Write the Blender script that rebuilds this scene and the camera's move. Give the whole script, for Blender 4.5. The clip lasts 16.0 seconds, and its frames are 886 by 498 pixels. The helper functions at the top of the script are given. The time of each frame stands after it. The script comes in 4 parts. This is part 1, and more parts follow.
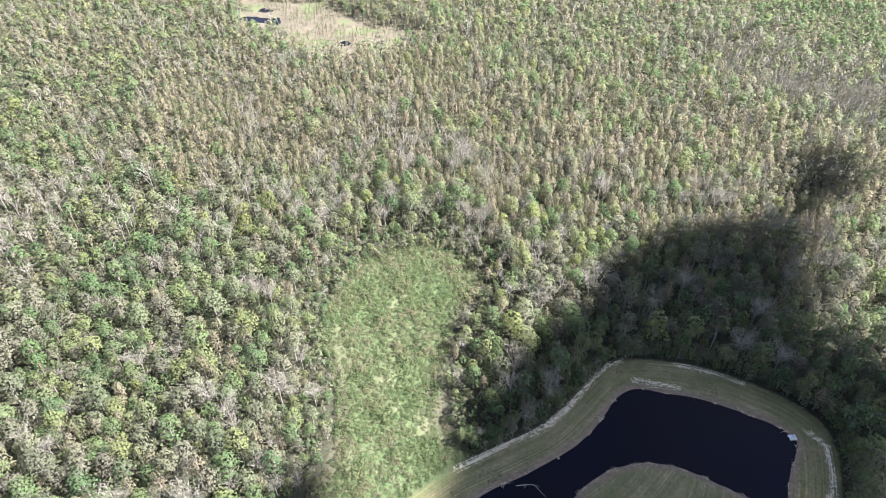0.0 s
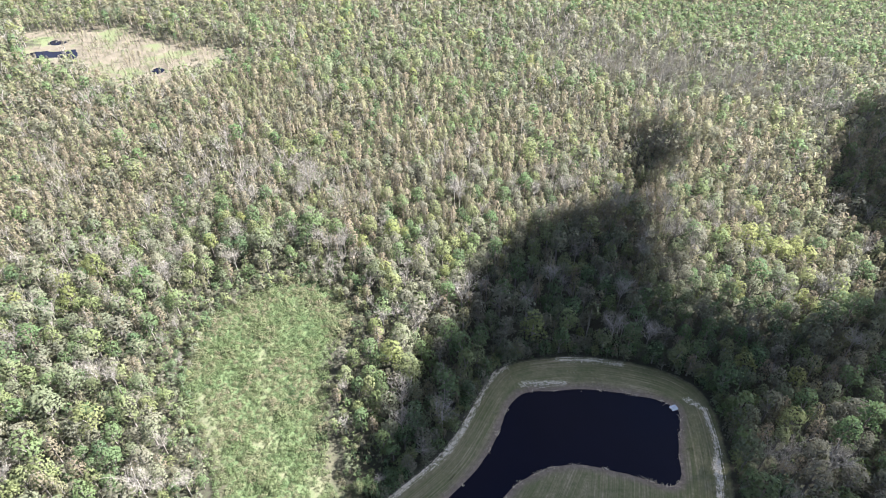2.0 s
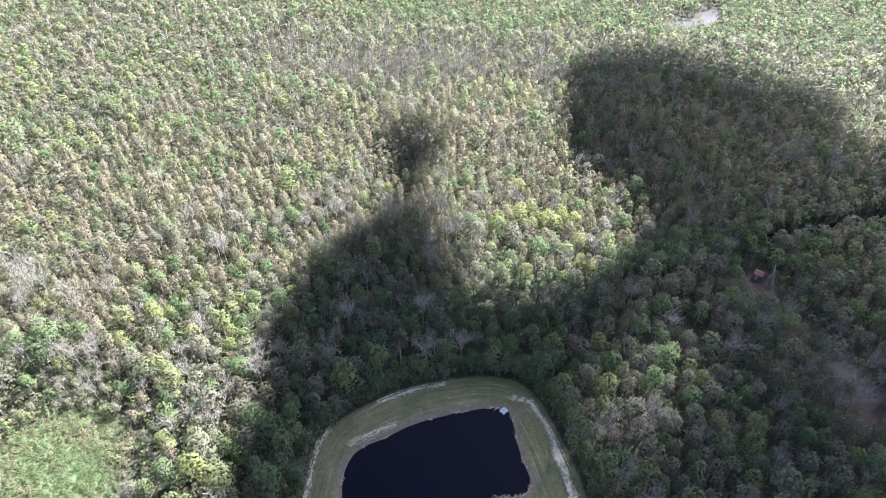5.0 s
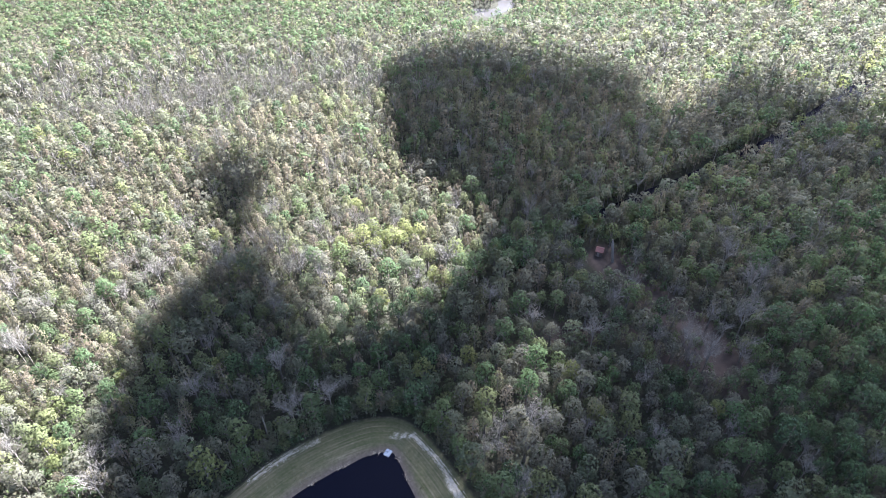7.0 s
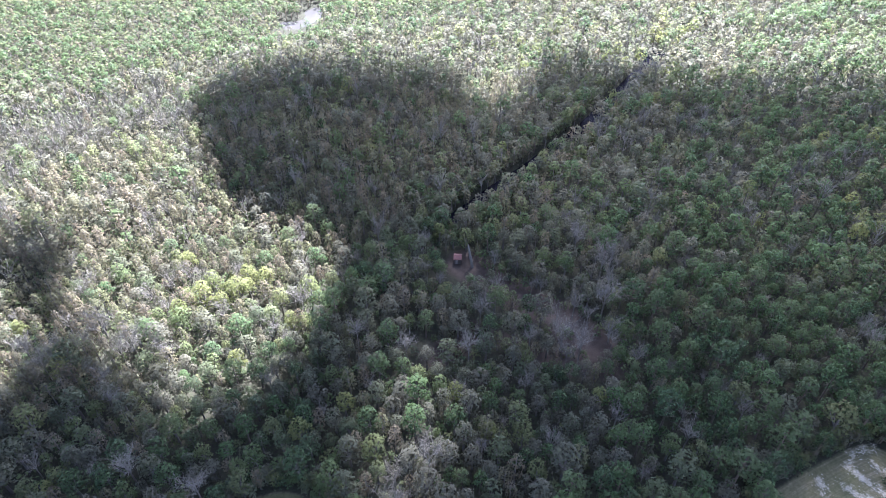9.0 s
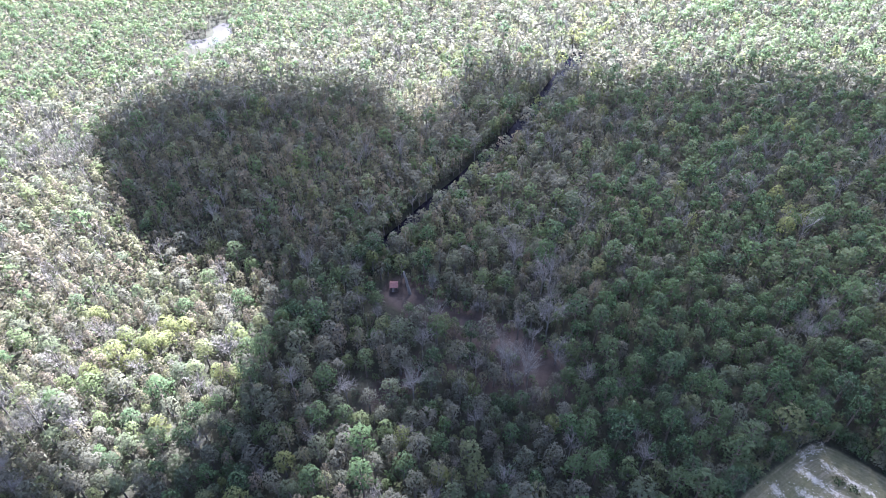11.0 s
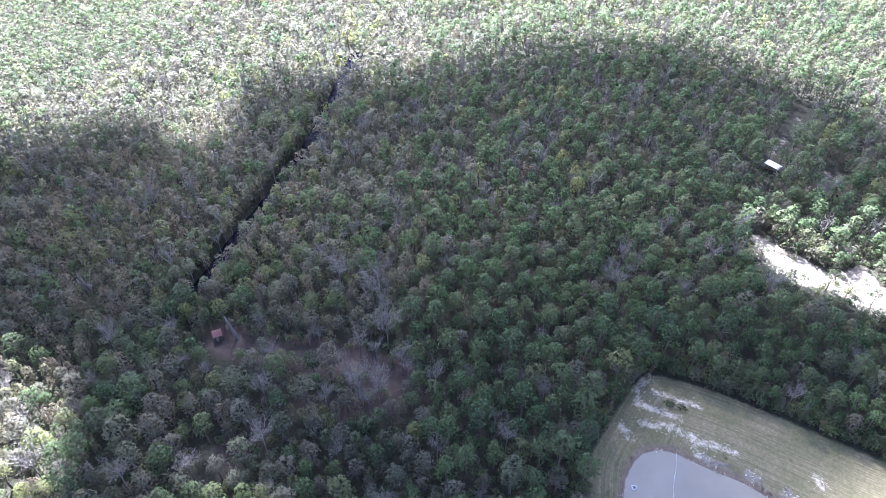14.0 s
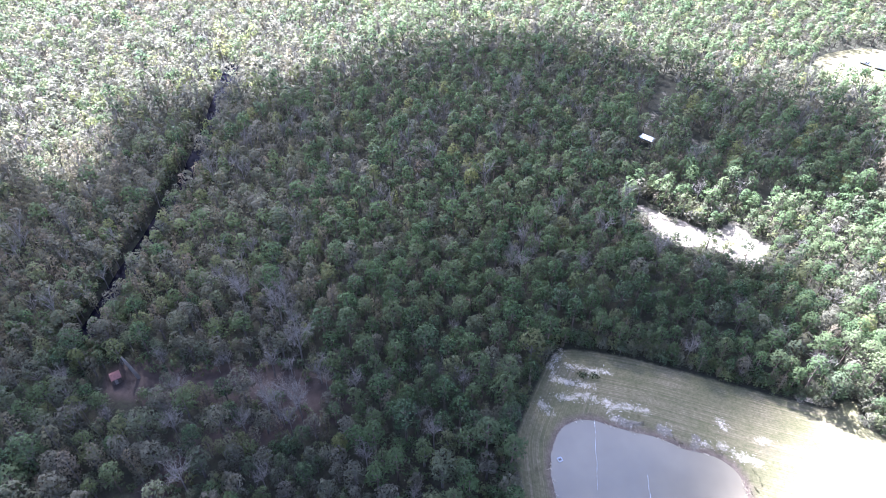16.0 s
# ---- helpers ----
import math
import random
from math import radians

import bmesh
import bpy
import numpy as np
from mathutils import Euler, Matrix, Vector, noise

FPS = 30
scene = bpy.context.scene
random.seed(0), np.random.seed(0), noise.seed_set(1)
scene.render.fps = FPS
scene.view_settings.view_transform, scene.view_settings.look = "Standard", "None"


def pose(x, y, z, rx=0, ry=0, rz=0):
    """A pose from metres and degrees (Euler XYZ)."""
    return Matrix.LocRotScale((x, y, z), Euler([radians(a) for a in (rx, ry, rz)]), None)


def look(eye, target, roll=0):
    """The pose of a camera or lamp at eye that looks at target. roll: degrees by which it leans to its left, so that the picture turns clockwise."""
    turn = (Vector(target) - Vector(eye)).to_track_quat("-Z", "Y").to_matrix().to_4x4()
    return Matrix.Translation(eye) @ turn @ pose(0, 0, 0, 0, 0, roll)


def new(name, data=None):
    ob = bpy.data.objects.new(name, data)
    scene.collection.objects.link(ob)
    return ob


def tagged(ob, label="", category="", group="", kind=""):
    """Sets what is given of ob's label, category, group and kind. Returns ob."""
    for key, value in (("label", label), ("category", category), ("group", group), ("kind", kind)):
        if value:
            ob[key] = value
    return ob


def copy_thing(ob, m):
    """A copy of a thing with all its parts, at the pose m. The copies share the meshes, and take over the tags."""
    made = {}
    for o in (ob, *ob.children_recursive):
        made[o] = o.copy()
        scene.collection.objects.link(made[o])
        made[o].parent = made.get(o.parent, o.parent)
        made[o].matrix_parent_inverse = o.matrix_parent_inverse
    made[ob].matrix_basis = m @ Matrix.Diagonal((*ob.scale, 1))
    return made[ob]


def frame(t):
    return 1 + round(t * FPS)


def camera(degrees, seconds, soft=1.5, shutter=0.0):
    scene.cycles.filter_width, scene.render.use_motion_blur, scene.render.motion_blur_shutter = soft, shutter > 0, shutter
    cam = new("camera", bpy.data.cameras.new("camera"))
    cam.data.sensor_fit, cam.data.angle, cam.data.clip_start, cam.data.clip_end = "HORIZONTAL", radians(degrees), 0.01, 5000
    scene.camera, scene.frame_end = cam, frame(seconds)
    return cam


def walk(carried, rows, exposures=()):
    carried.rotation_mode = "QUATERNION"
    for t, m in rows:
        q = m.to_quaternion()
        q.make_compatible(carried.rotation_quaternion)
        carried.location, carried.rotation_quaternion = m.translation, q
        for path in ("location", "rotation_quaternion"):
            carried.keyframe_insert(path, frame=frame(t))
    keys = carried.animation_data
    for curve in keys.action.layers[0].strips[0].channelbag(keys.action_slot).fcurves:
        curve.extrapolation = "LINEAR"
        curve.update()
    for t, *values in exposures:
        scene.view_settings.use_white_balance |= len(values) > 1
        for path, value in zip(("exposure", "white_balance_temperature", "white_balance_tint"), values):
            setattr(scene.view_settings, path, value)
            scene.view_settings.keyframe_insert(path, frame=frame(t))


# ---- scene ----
# ---------------------------------------------------------------- camera
cam = camera(71.2, 16.0, soft=0.6)
PATH = [
    (0.0, 0.0, 0.0, 120.22, 50.79, 15.38), (0.5, -0.23, 2.63, 120.32, 50.75, 11.95),
    (1.0, -0.46, 5.32, 120.4, 50.69, 7.55), (1.5, -0.62, 8.11, 120.4, 50.62, 3.36),
    (2.0, -0.65, 10.89, 120.4, 50.59, -0.49), (2.5, -0.48, 13.67, 120.4, 50.57, -4.42),
    (3.0, -0.16, 16.47, 120.42, 50.5, -8.47), (3.5, 0.32, 19.23, 120.42, 50.51, -12.65),
    (6.0, 8.02, 31.72, 120.39, 50.02, -34.33), (6.5, 9.69, 33.92, 120.26, 50.09, -38.85),
    (7.0, 11.46, 36.01, 120.11, 50.14, -43.33), (7.5, 13.43, 37.95, 119.94, 50.16, -48.06),
    (8.0, 15.6, 39.72, 119.73, 50.2, -52.67), (8.5, 17.99, 41.37, 119.52, 50.24, -56.66),
    (9.0, 20.47, 42.89, 119.35, 50.22, -60.58), (9.5, 22.96, 44.27, 119.26, 50.23, -64.58),
    (12.0, 34.07, 47.07, 120.06, 50.2, -72.99), (12.5, 34.87, 46.94, 120.05, 50.17, -79.78),
    (13.0, 35.51, 46.79, 119.96, 50.17, -84.36), (13.5, 35.84, 46.61, 119.85, 50.2, -85.9),
    (14.0, 35.96, 46.42, 119.75, 50.22, -88.67), (14.5, 35.96, 46.26, 119.7, 50.24, -91.79),
    (15.0, 35.89, 46.11, 119.68, 50.26, -94.52), (15.5, 35.81, 46.0, 119.68, 50.28, -97.28),
    (16.0, 35.77, 45.94, 119.69, 50.29, -100.01)]
walk(cam, [(t, pose(x, y, z, rx, 0, rz)) for t, x, y, z, rx, rz in PATH],
     exposures=[(0.0, 3.27, 5520, 14), (3.5, 3.46, 5400, 15), (7.0, 3.78, 5170, 19), (9.5, 3.95, 5020, 22),
                (12.5, 4.17, 4930, 26), (16.0, 4.12, 4940, 27)])

# ---------------------------------------------------------------- sun and sky
SUN_EL, SUN_AZ = radians(45), math.atan2(0.3, 0.954)      # azimuth from +x towards +y
SUN_DIR = Vector((math.cos(SUN_EL) * math.cos(SUN_AZ), math.cos(SUN_EL) * math.sin(SUN_AZ), math.sin(SUN_EL)))
world = bpy.data.worlds.new("sky")
scene.world = world
world.use_nodes = True
wn = world.node_tree.nodes
sky = wn.new("ShaderNodeTexSky")
sky.sky_type, sky.sun_disc = "NISHITA", False
sky.sun_elevation, sky.sun_rotation = SUN_EL, math.pi / 2 - SUN_AZ
wn["Background"].inputs["Strength"].default_value = 0.036
wl = world.node_tree.links
# broken cloud over the blue: grey-white patches as bright as the sky round them
grey, cover = wn.new("ShaderNodeRGBToBW"), wn.new("ShaderNodeTexNoise")
cover.inputs["Scale"].default_value, cover.inputs["Detail"].default_value = 3.0, 6
way, veil, mixed = wn.new("ShaderNodeTexCoord"), wn.new("ShaderNodeMapRange"), wn.new("ShaderNodeMix")
mixed.data_type = "RGBA"
veil.inputs["From Min"].default_value, veil.inputs["From Max"].default_value = 0.40, 0.56
veil.inputs["To Max"].default_value = 0.75
warm = wn.new("ShaderNodeMix")
warm.data_type, warm.blend_type = "RGBA", "MULTIPLY"
warm.inputs[0].default_value, warm.inputs[7].default_value = 1.0, (1.29, 1.23, 1.21, 1)
wl.new(sky.outputs["Color"], grey.inputs[0])
wl.new(grey.outputs[0], warm.inputs[6])
wl.new(way.outputs["Generated"], cover.inputs["Vector"])
wl.new(cover.outputs["Fac"], veil.inputs["Value"])
wl.new(veil.outputs["Result"], mixed.inputs[0])
wl.new(sky.outputs["Color"], mixed.inputs[6])
wl.new(warm.outputs[2], mixed.inputs[7])
wl.new(mixed.outputs[2], wn["Background"].inputs["Color"])
sun = new("sun", bpy.data.lights.new("sun", "SUN"))
sun.data.energy, sun.data.angle, sun.data.color = 4.75, radians(0.53), (1.0, 0.905, 0.76)
sun.matrix_world = look(SUN_DIR * 3000, (0, 0, 0))


# ---------------------------------------------------------------- materials
def nodes_of(name):
    m = bpy.data.materials.new(name)
    m.use_nodes = True
    nt = m.node_tree
    return m, nt, nt.nodes["Principled BSDF"]


def node(nt, kind, links=(), **values):
    n = nt.nodes.new(kind)
    for k, v in values.items():
        if k in n.inputs:
            n.inputs[k].default_value = v
    for socket, source in links:
        nt.links.new(source, n.inputs[socket])
    return n


def ramp(nt, fac, stops):
    n = nt.nodes.new("ShaderNodeValToRGB")
    e = n.color_ramp.elements
    while len(e) < len(stops):
        e.new(0.5)
    for el, (p, c) in zip(e, stops):
        el.position, el.color = p, (*c, 1)
    nt.links.new(fac, n.inputs["Fac"])
    return n.outputs["Color"]


def maths(nt, op, a, b=None, clamp=False):
    n = nt.nodes.new("ShaderNodeMath")
    n.operation, n.use_clamp = op, clamp
    for i, v in enumerate((a, b)):
        if v is None:
            continue
        if isinstance(v, (int, float)):
            n.inputs[i].default_value = v
        else:
            nt.links.new(v, n.inputs[i])
    return n.outputs[0]


def blend(nt, fac, a, b):
    n = nt.nodes.new("ShaderNodeMix")
    n.data_type = "RGBA"
    for i, v in ((0, fac), (6, a), (7, b)):
        if isinstance(v, (int, float)):
            n.inputs[i].default_value = v
        elif isinstance(v, tuple):
            n.inputs[i].default_value = (*v, 1)
        else:
            nt.links.new(v, n.inputs[i])
    return n.outputs[2]


def noise_of(nt, scale, detail=4, rough=0.6, vector=None):
    n = node(nt, "ShaderNodeTexNoise", Scale=scale, Detail=detail, Roughness=rough)
    nt.links.new(vector or node(nt, "ShaderNodeNewGeometry").outputs["Position"], n.inputs["Vector"])
    return n.outputs["Fac"]


def foliage(name, stops, thin=0.25, spread=0.3):
    """Leaves: a hue for each tree (tint), lighter and darker clumps, light coming through."""
    m, nt, p = nodes_of(name)
    tint = nt.nodes.new("ShaderNodeAttribute")
    tint.attribute_name = "tint"
    own = nt.nodes.new("ShaderNodeObjectInfo")
    geo = nt.nodes.new("ShaderNodeNewGeometry")
    hue = maths(nt, "FRACT", maths(nt, "ADD", tint.outputs["Fac"], own.outputs["Random"]))
    c = ramp(nt, hue, stops)
    light = maths(nt, "ADD", maths(nt, "MULTIPLY", geo.outputs["Random Per Island"], spread), 1 - spread / 2)
    hsv = node(nt, "ShaderNodeHueSaturation", [("Color", c), ("Value", light)])
    p.inputs["Roughness"].default_value = 0.62
    p.inputs["Specular IOR Level"].default_value = 0.06
    # the leaf slips stand for many small leaves: they shade partly by the swell of the crown
    swell = nt.nodes.new("ShaderNodeAttribute")
    swell.attribute_name = "swell"
    turn = node(nt, "ShaderNodeVectorTransform", [("Vector", swell.outputs["Vector"])])
    turn.vector_type, turn.convert_from, turn.convert_to = "NORMAL", "OBJECT", "WORLD"
    own_way = node(nt, "ShaderNodeVectorMath", [(0, geo.outputs["Normal"])])
    own_way.operation = "SCALE"
    own_way.inputs["Scale"].default_value = 0.32
    both = node(nt, "ShaderNodeVectorMath", [(0, own_way.outputs[0]), (1, turn.outputs[0])])
    both.operation = "ADD"
    even = node(nt, "ShaderNodeVectorMath", [(0, both.outputs[0])])
    even.operation = "NORMALIZE"
    nt.links.new(even.outputs[0], p.inputs["Normal"])
    nt.links.new(hsv.outputs[0], p.inputs["Base Color"])
    tr = node(nt, "ShaderNodeBsdfTranslucent", [("Color", hsv.outputs[0])])
    mix = node(nt, "ShaderNodeMixShader", [(1, p.outputs[0]), (2, tr.outputs[0])], Fac=thin)
    gaps = node(nt, "ShaderNodeBsdfTransparent")
    mix = node(nt, "ShaderNodeMixShader", [(1, mix.outputs[0]), (2, gaps.outputs[0])], Fac=0.18)
    nt.links.new(mix.outputs[0], nt.nodes["Material Output"].inputs["Surface"])
    return m


def plain(name, a, b, scale=3.0, rough=0.8, metal=0.0, bump=0.0):
    m, nt, p = nodes_of(name)
    coord = nt.nodes.new("ShaderNodeTexCoord").outputs["Object"]
    f = noise_of(nt, scale, 5, 0.65, coord)
    nt.links.new(ramp(nt, f, [(0.3, a), (0.7, b)]), p.inputs["Base Color"])
    p.inputs["Roughness"].default_value, p.inputs["Metallic"].default_value = rough, metal
    if bump:
        bn = node(nt, "ShaderNodeBump", [("Height", f)], Strength=bump, Distance=0.05)
        nt.links.new(bn.outputs[0], p.inputs["Normal"])
    return m


LEAF = {
    "broadleaf": foliage("broadleaf_leaves", [(0.0, (0.062, 0.092, 0.044)), (0.22, (0.098, 0.130, 0.056)), (0.40, (0.138, 0.148, 0.064)), (0.56, (0.110, 0.128, 0.070)), (0.72, (0.134, 0.132, 0.088)), (0.86, (0.114, 0.108, 0.080)), (1.0, (0.074, 0.102, 0.050))], 0.45),
    "pine": foliage("pine_needles", [(0.0, (0.060, 0.092, 0.040)), (0.4, (0.084, 0.122, 0.050)), (0.75, (0.104, 0.126, 0.060)), (1.0, (0.066, 0.098, 0.048))], 0.45),
    "cypress": foliage("cypress_foliage", [(0.0, (0.150, 0.124, 0.084)), (0.3, (0.164, 0.142, 0.094)), (0.55, (0.142, 0.146, 0.074)), (0.8, (0.160, 0.136, 0.098)), (1.0, (0.126, 0.136, 0.066))], 0.5),
    "yellow": foliage("yellow_leaves", [(0.0, (0.132, 0.150, 0.054)), (0.5, (0.164, 0.172, 0.064)), (1.0, (0.120, 0.140, 0.054))], 0.5),
    "thinning": foliage("thin_grey_leaves", [(0.0, (0.106, 0.106, 0.074)), (0.35, (0.132, 0.126, 0.092)), (0.7, (0.098, 0.106, 0.066)), (1.0, (0.120, 0.112, 0.084))], 0.45),
    "shrub": foliage("shrub_leaves", [(0.0, (0.050, 0.076, 0.032)), (0.3, (0.070, 0.098, 0.042)), (0.6, (0.090, 0.114, 0.050)), (0.8, (0.116, 0.120, 0.064)), (1.0, (0.138, 0.120, 0.080))], 0.45),
}
BARK = plain("grey_bark", (0.07, 0.060, 0.050), (0.14, 0.125, 0.108), 2.5, 0.9)
PALE_BARK = plain("bleached_bark", (0.100, 0.090, 0.074), (0.175, 0.158, 0.130), 2.0, 0.9)
PINE_BARK = plain("pine_bark", (0.07, 0.05, 0.038), (0.13, 0.10, 0.075), 2.5, 0.9)


def ground_material():
    m, nt, p = nodes_of("ground_soil_and_grass")

    def attr(n):
        a = nt.nodes.new("ShaderNodeAttribute")
        a.attribute_name = n
        return a.outputs["Fac"]

    def edge(d, soft, ragged, scale):
        """1 inside the outline d > 0, with a ragged rim."""
        w = maths(nt, "MULTIPLY", maths(nt, "SUBTRACT", noise_of(nt, scale, 4, 0.7), 0.5), ragged)
        s = maths(nt, "ADD", d, w)
        return maths(nt, "ADD", maths(nt, "DIVIDE", s, soft), 0.5, clamp=True)

    fine, mid, broad = noise_of(nt, 1.3, 8, 0.78), noise_of(nt, 0.25, 5, 0.65), noise_of(nt, 0.05, 3, 0.6)
    floor = ramp(nt, fine, [(0.30, (0.014, 0.013, 0.010)), (0.5, (0.032, 0.030, 0.021)), (0.62, (0.034, 0.042, 0.021)), (0.78, (0.064, 0.058, 0.040))])
    # mown grass, with wheel lines that follow the outline
    lawn_d = attr("lawn")
    here = node(nt, "ShaderNodeSeparateXYZ", [("Vector", node(nt, "ShaderNodeNewGeometry").outputs["Position"])])
    along = node(nt, "ShaderNodeCombineXYZ", [("X", maths(nt, "MULTIPLY", lawn_d, 1.5)), ("Y", maths(nt, "MULTIPLY", here.outputs["X"], 0.06)), ("Z", maths(nt, "MULTIPLY", here.outputs["Y"], 0.06))])
    line = ramp(nt, noise_of(nt, 1.0, 5, 0.75, along.outputs[0]), [(0.36, (0, 0, 0)), (0.72, (1, 1, 1))])
    track = node(nt, "ShaderNodeCombineXYZ", [("X", maths(nt, "MULTIPLY", lawn_d, 3.0)), ("Y", maths(nt, "MULTIPLY", here.outputs["X"], 0.025)), ("Z", maths(nt, "MULTIPLY", here.outputs["Y"], 0.025))])
    wheel = ramp(nt, noise_of(nt, 1.0, 2, 0.5, track.outputs[0]), [(0.47, (0, 0, 0)), (0.58, (1, 1, 1))])
    line = blend(nt, 0.42, line, wheel)
    grass = ramp(nt, maths(nt, "ADD", maths(nt, "MULTIPLY", fine, 0.6), maths(nt, "MULTIPLY", mid, 0.4)),
                 [(0.3, (0.044, 0.052, 0.020)), (0.5, (0.074, 0.078, 0.032)), (0.7, (0.112, 0.106, 0.052))])
    dry_share = maths(nt, "MULTIPLY", maths(nt, "DIVIDE", maths(nt, "SUBTRACT", here.outputs["X"], 66.0), 16.0, clamp=True), 0.14)
    dry = ramp(nt, fine, [(0.3, (0.110, 0.086, 0.052)), (0.7, (0.270, 0.224, 0.150))])
    lawn = blend(nt, maths(nt, "MULTIPLY", line, ramp(nt, noise_of(nt, 0.09, 5, 0.7), [(0.38, (0.25, 0.25, 0.25)), (0.62, (1, 1, 1))])), blend(nt, dry_share, grass, dry), dry)
    shore = edge(attr("shore"), 1.6, 2.0, 0.6)
    lawn = blend(nt, shore, lawn, ramp(nt, fine, [(0.3, (0.07, 0.055, 0.04)), (0.7, (0.17, 0.135, 0.10))]))
    sand = ramp(nt, fine, [(0.34, (0.06, 0.057, 0.038)), (0.46, (0.135, 0.12, 0.092)), (0.74, (0.22, 0.196, 0.155))])
    chalk = ramp(nt, noise_of(nt, 2.2, 6, 0.8), [(0.3, (0.14, 0.118, 0.080)), (0.46, (0.35, 0.305, 0.225)), (0.66, (0.60, 0.55, 0.445))])
    col = blend(nt, edge(lawn_d, 0.8, 1.6, 0.5), floor, lawn)
    scrub = ramp(nt, maths(nt, "ADD", maths(nt, "MULTIPLY", mid, 0.5), maths(nt, "MULTIPLY", noise_of(nt, 2.5, 5, 0.8), 0.5)), [(0.33, (0.040, 0.058, 0.025)), (0.5, (0.056, 0.076, 0.033)), (0.68, (0.080, 0.088, 0.044))])
    col = blend(nt, edge(attr("scrub"), 3, 5, 0.2), col, scrub)
    straw = ramp(nt, maths(nt, "ADD", maths(nt, "MULTIPLY", mid, 0.6), maths(nt, "MULTIPLY", fine, 0.4)), [(0.34, (0.042, 0.044, 0.026)), (0.47, (0.076, 0.066, 0.047)), (0.66, (0.112, 0.094, 0.072))])
    straw = blend(nt, ramp(nt, noise_of(nt, 0.06, 5, 0.65), [(0.52, (0, 0, 0)), (0.60, (1, 1, 1))]), straw, ramp(nt, fine, [(0.35, (0.056, 0.066, 0.030)), (0.65, (0.084, 0.092, 0.047))]))
    col = blend(nt, edge(attr("marsh"), 6, 80, 0.05), col, straw)
    mud = ramp(nt, mid, [(0.3, (0.034, 0.027, 0.022)), (0.7, (0.072, 0.056, 0.045))])
    col = blend(nt, edge(attr("mud"), 2, 4, 0.2), col, mud)
    col = blend(nt, maths(nt, "MULTIPLY", edge(attr("trail"), 2.2, 4.5, 0.7), 0.65), col, ramp(nt, fine, [(0.3, (0.078, 0.078, 0.044)), (0.7, (0.128, 0.112, 0.074))]))
    torn = maths(nt, "MULTIPLY", maths(nt, "SUBTRACT", noise_of(nt, 1.6, 6, 0.8, track.outputs[0]), 0.5), 4.2)
    bits = maths(nt, "MULTIPLY", maths(nt, "SUBTRACT", noise_of(nt, 1.5, 6, 0.75), 0.5), 3.6)
    chips = maths(nt, "ADD", torn, bits)
    col = blend(nt, maths(nt, "MULTIPLY", maths(nt, "DIVIDE", maths(nt, "ADD", attr("streak"), chips), 0.4, clamp=True), 0.95), col, chalk)
    blots = maths(nt, "MULTIPLY", maths(nt, "SUBTRACT", noise_of(nt, 0.5, 6, 0.75), 0.5), 5.5)
    ragged = maths(nt, "ADD", maths(nt, "ADD", attr("patch"), chips), blots)
    col = blend(nt, maths(nt, "MULTIPLY", maths(nt, "DIVIDE", ragged, 1.0, clamp=True), 0.9), col, chalk)
    col = blend(nt, edge(attr("sand"), 0.8, 4.5, 0.55), col, sand)
    nt.links.new(col, p.inputs["Base Color"])
    p.inputs["Roughness"].default_value = 0.95
    p.inputs["Specular IOR Level"].default_value = 0.1
    bn = node(nt, "ShaderNodeBump", [("Height", fine)], Strength=0.6, Distance=0.25)
    nt.links.new(bn.outputs[0], p.inputs["Normal"])
    return m


def water_material(name, body, rough=0.08, gloss=0.1, index=1.333):
    m, nt, p = nodes_of(name)
    nt.links.new(ramp(nt, noise_of(nt, 0.08, 3), [(0.3, body), (0.7, tuple(1.25 * v for v in body))]), p.inputs["Base Color"])
    p.inputs["Roughness"].default_value, p.inputs["IOR"].default_value = rough, index
    p.inputs["Specular IOR Level"].default_value = gloss
    bn = node(nt, "ShaderNodeBump", [("Height", noise_of(nt, 1.2, 3))], Strength=0.05, Distance=0.05)
    nt.links.new(bn.outputs[0], p.inputs["Normal"])
    return m


GROUND = ground_material()
DARK_WATER = water_material("tannin_dark_water", (0.0025, 0.0025, 0.006))
# milky body colour also carries the clouds' reflection; index raised to mirror more
PALE_WATER = water_material("milky_cloud_mirror_water", (0.150, 0.128, 0.080), 0.03, 0.5, 1.6)
CANAL_WATER = water_material("shaded_canal_water", (0.004, 0.004, 0.007), 0.15, 0.02)
GREY_WATER = water_material("grey_brown_water", (0.05, 0.047, 0.045), 0.1)


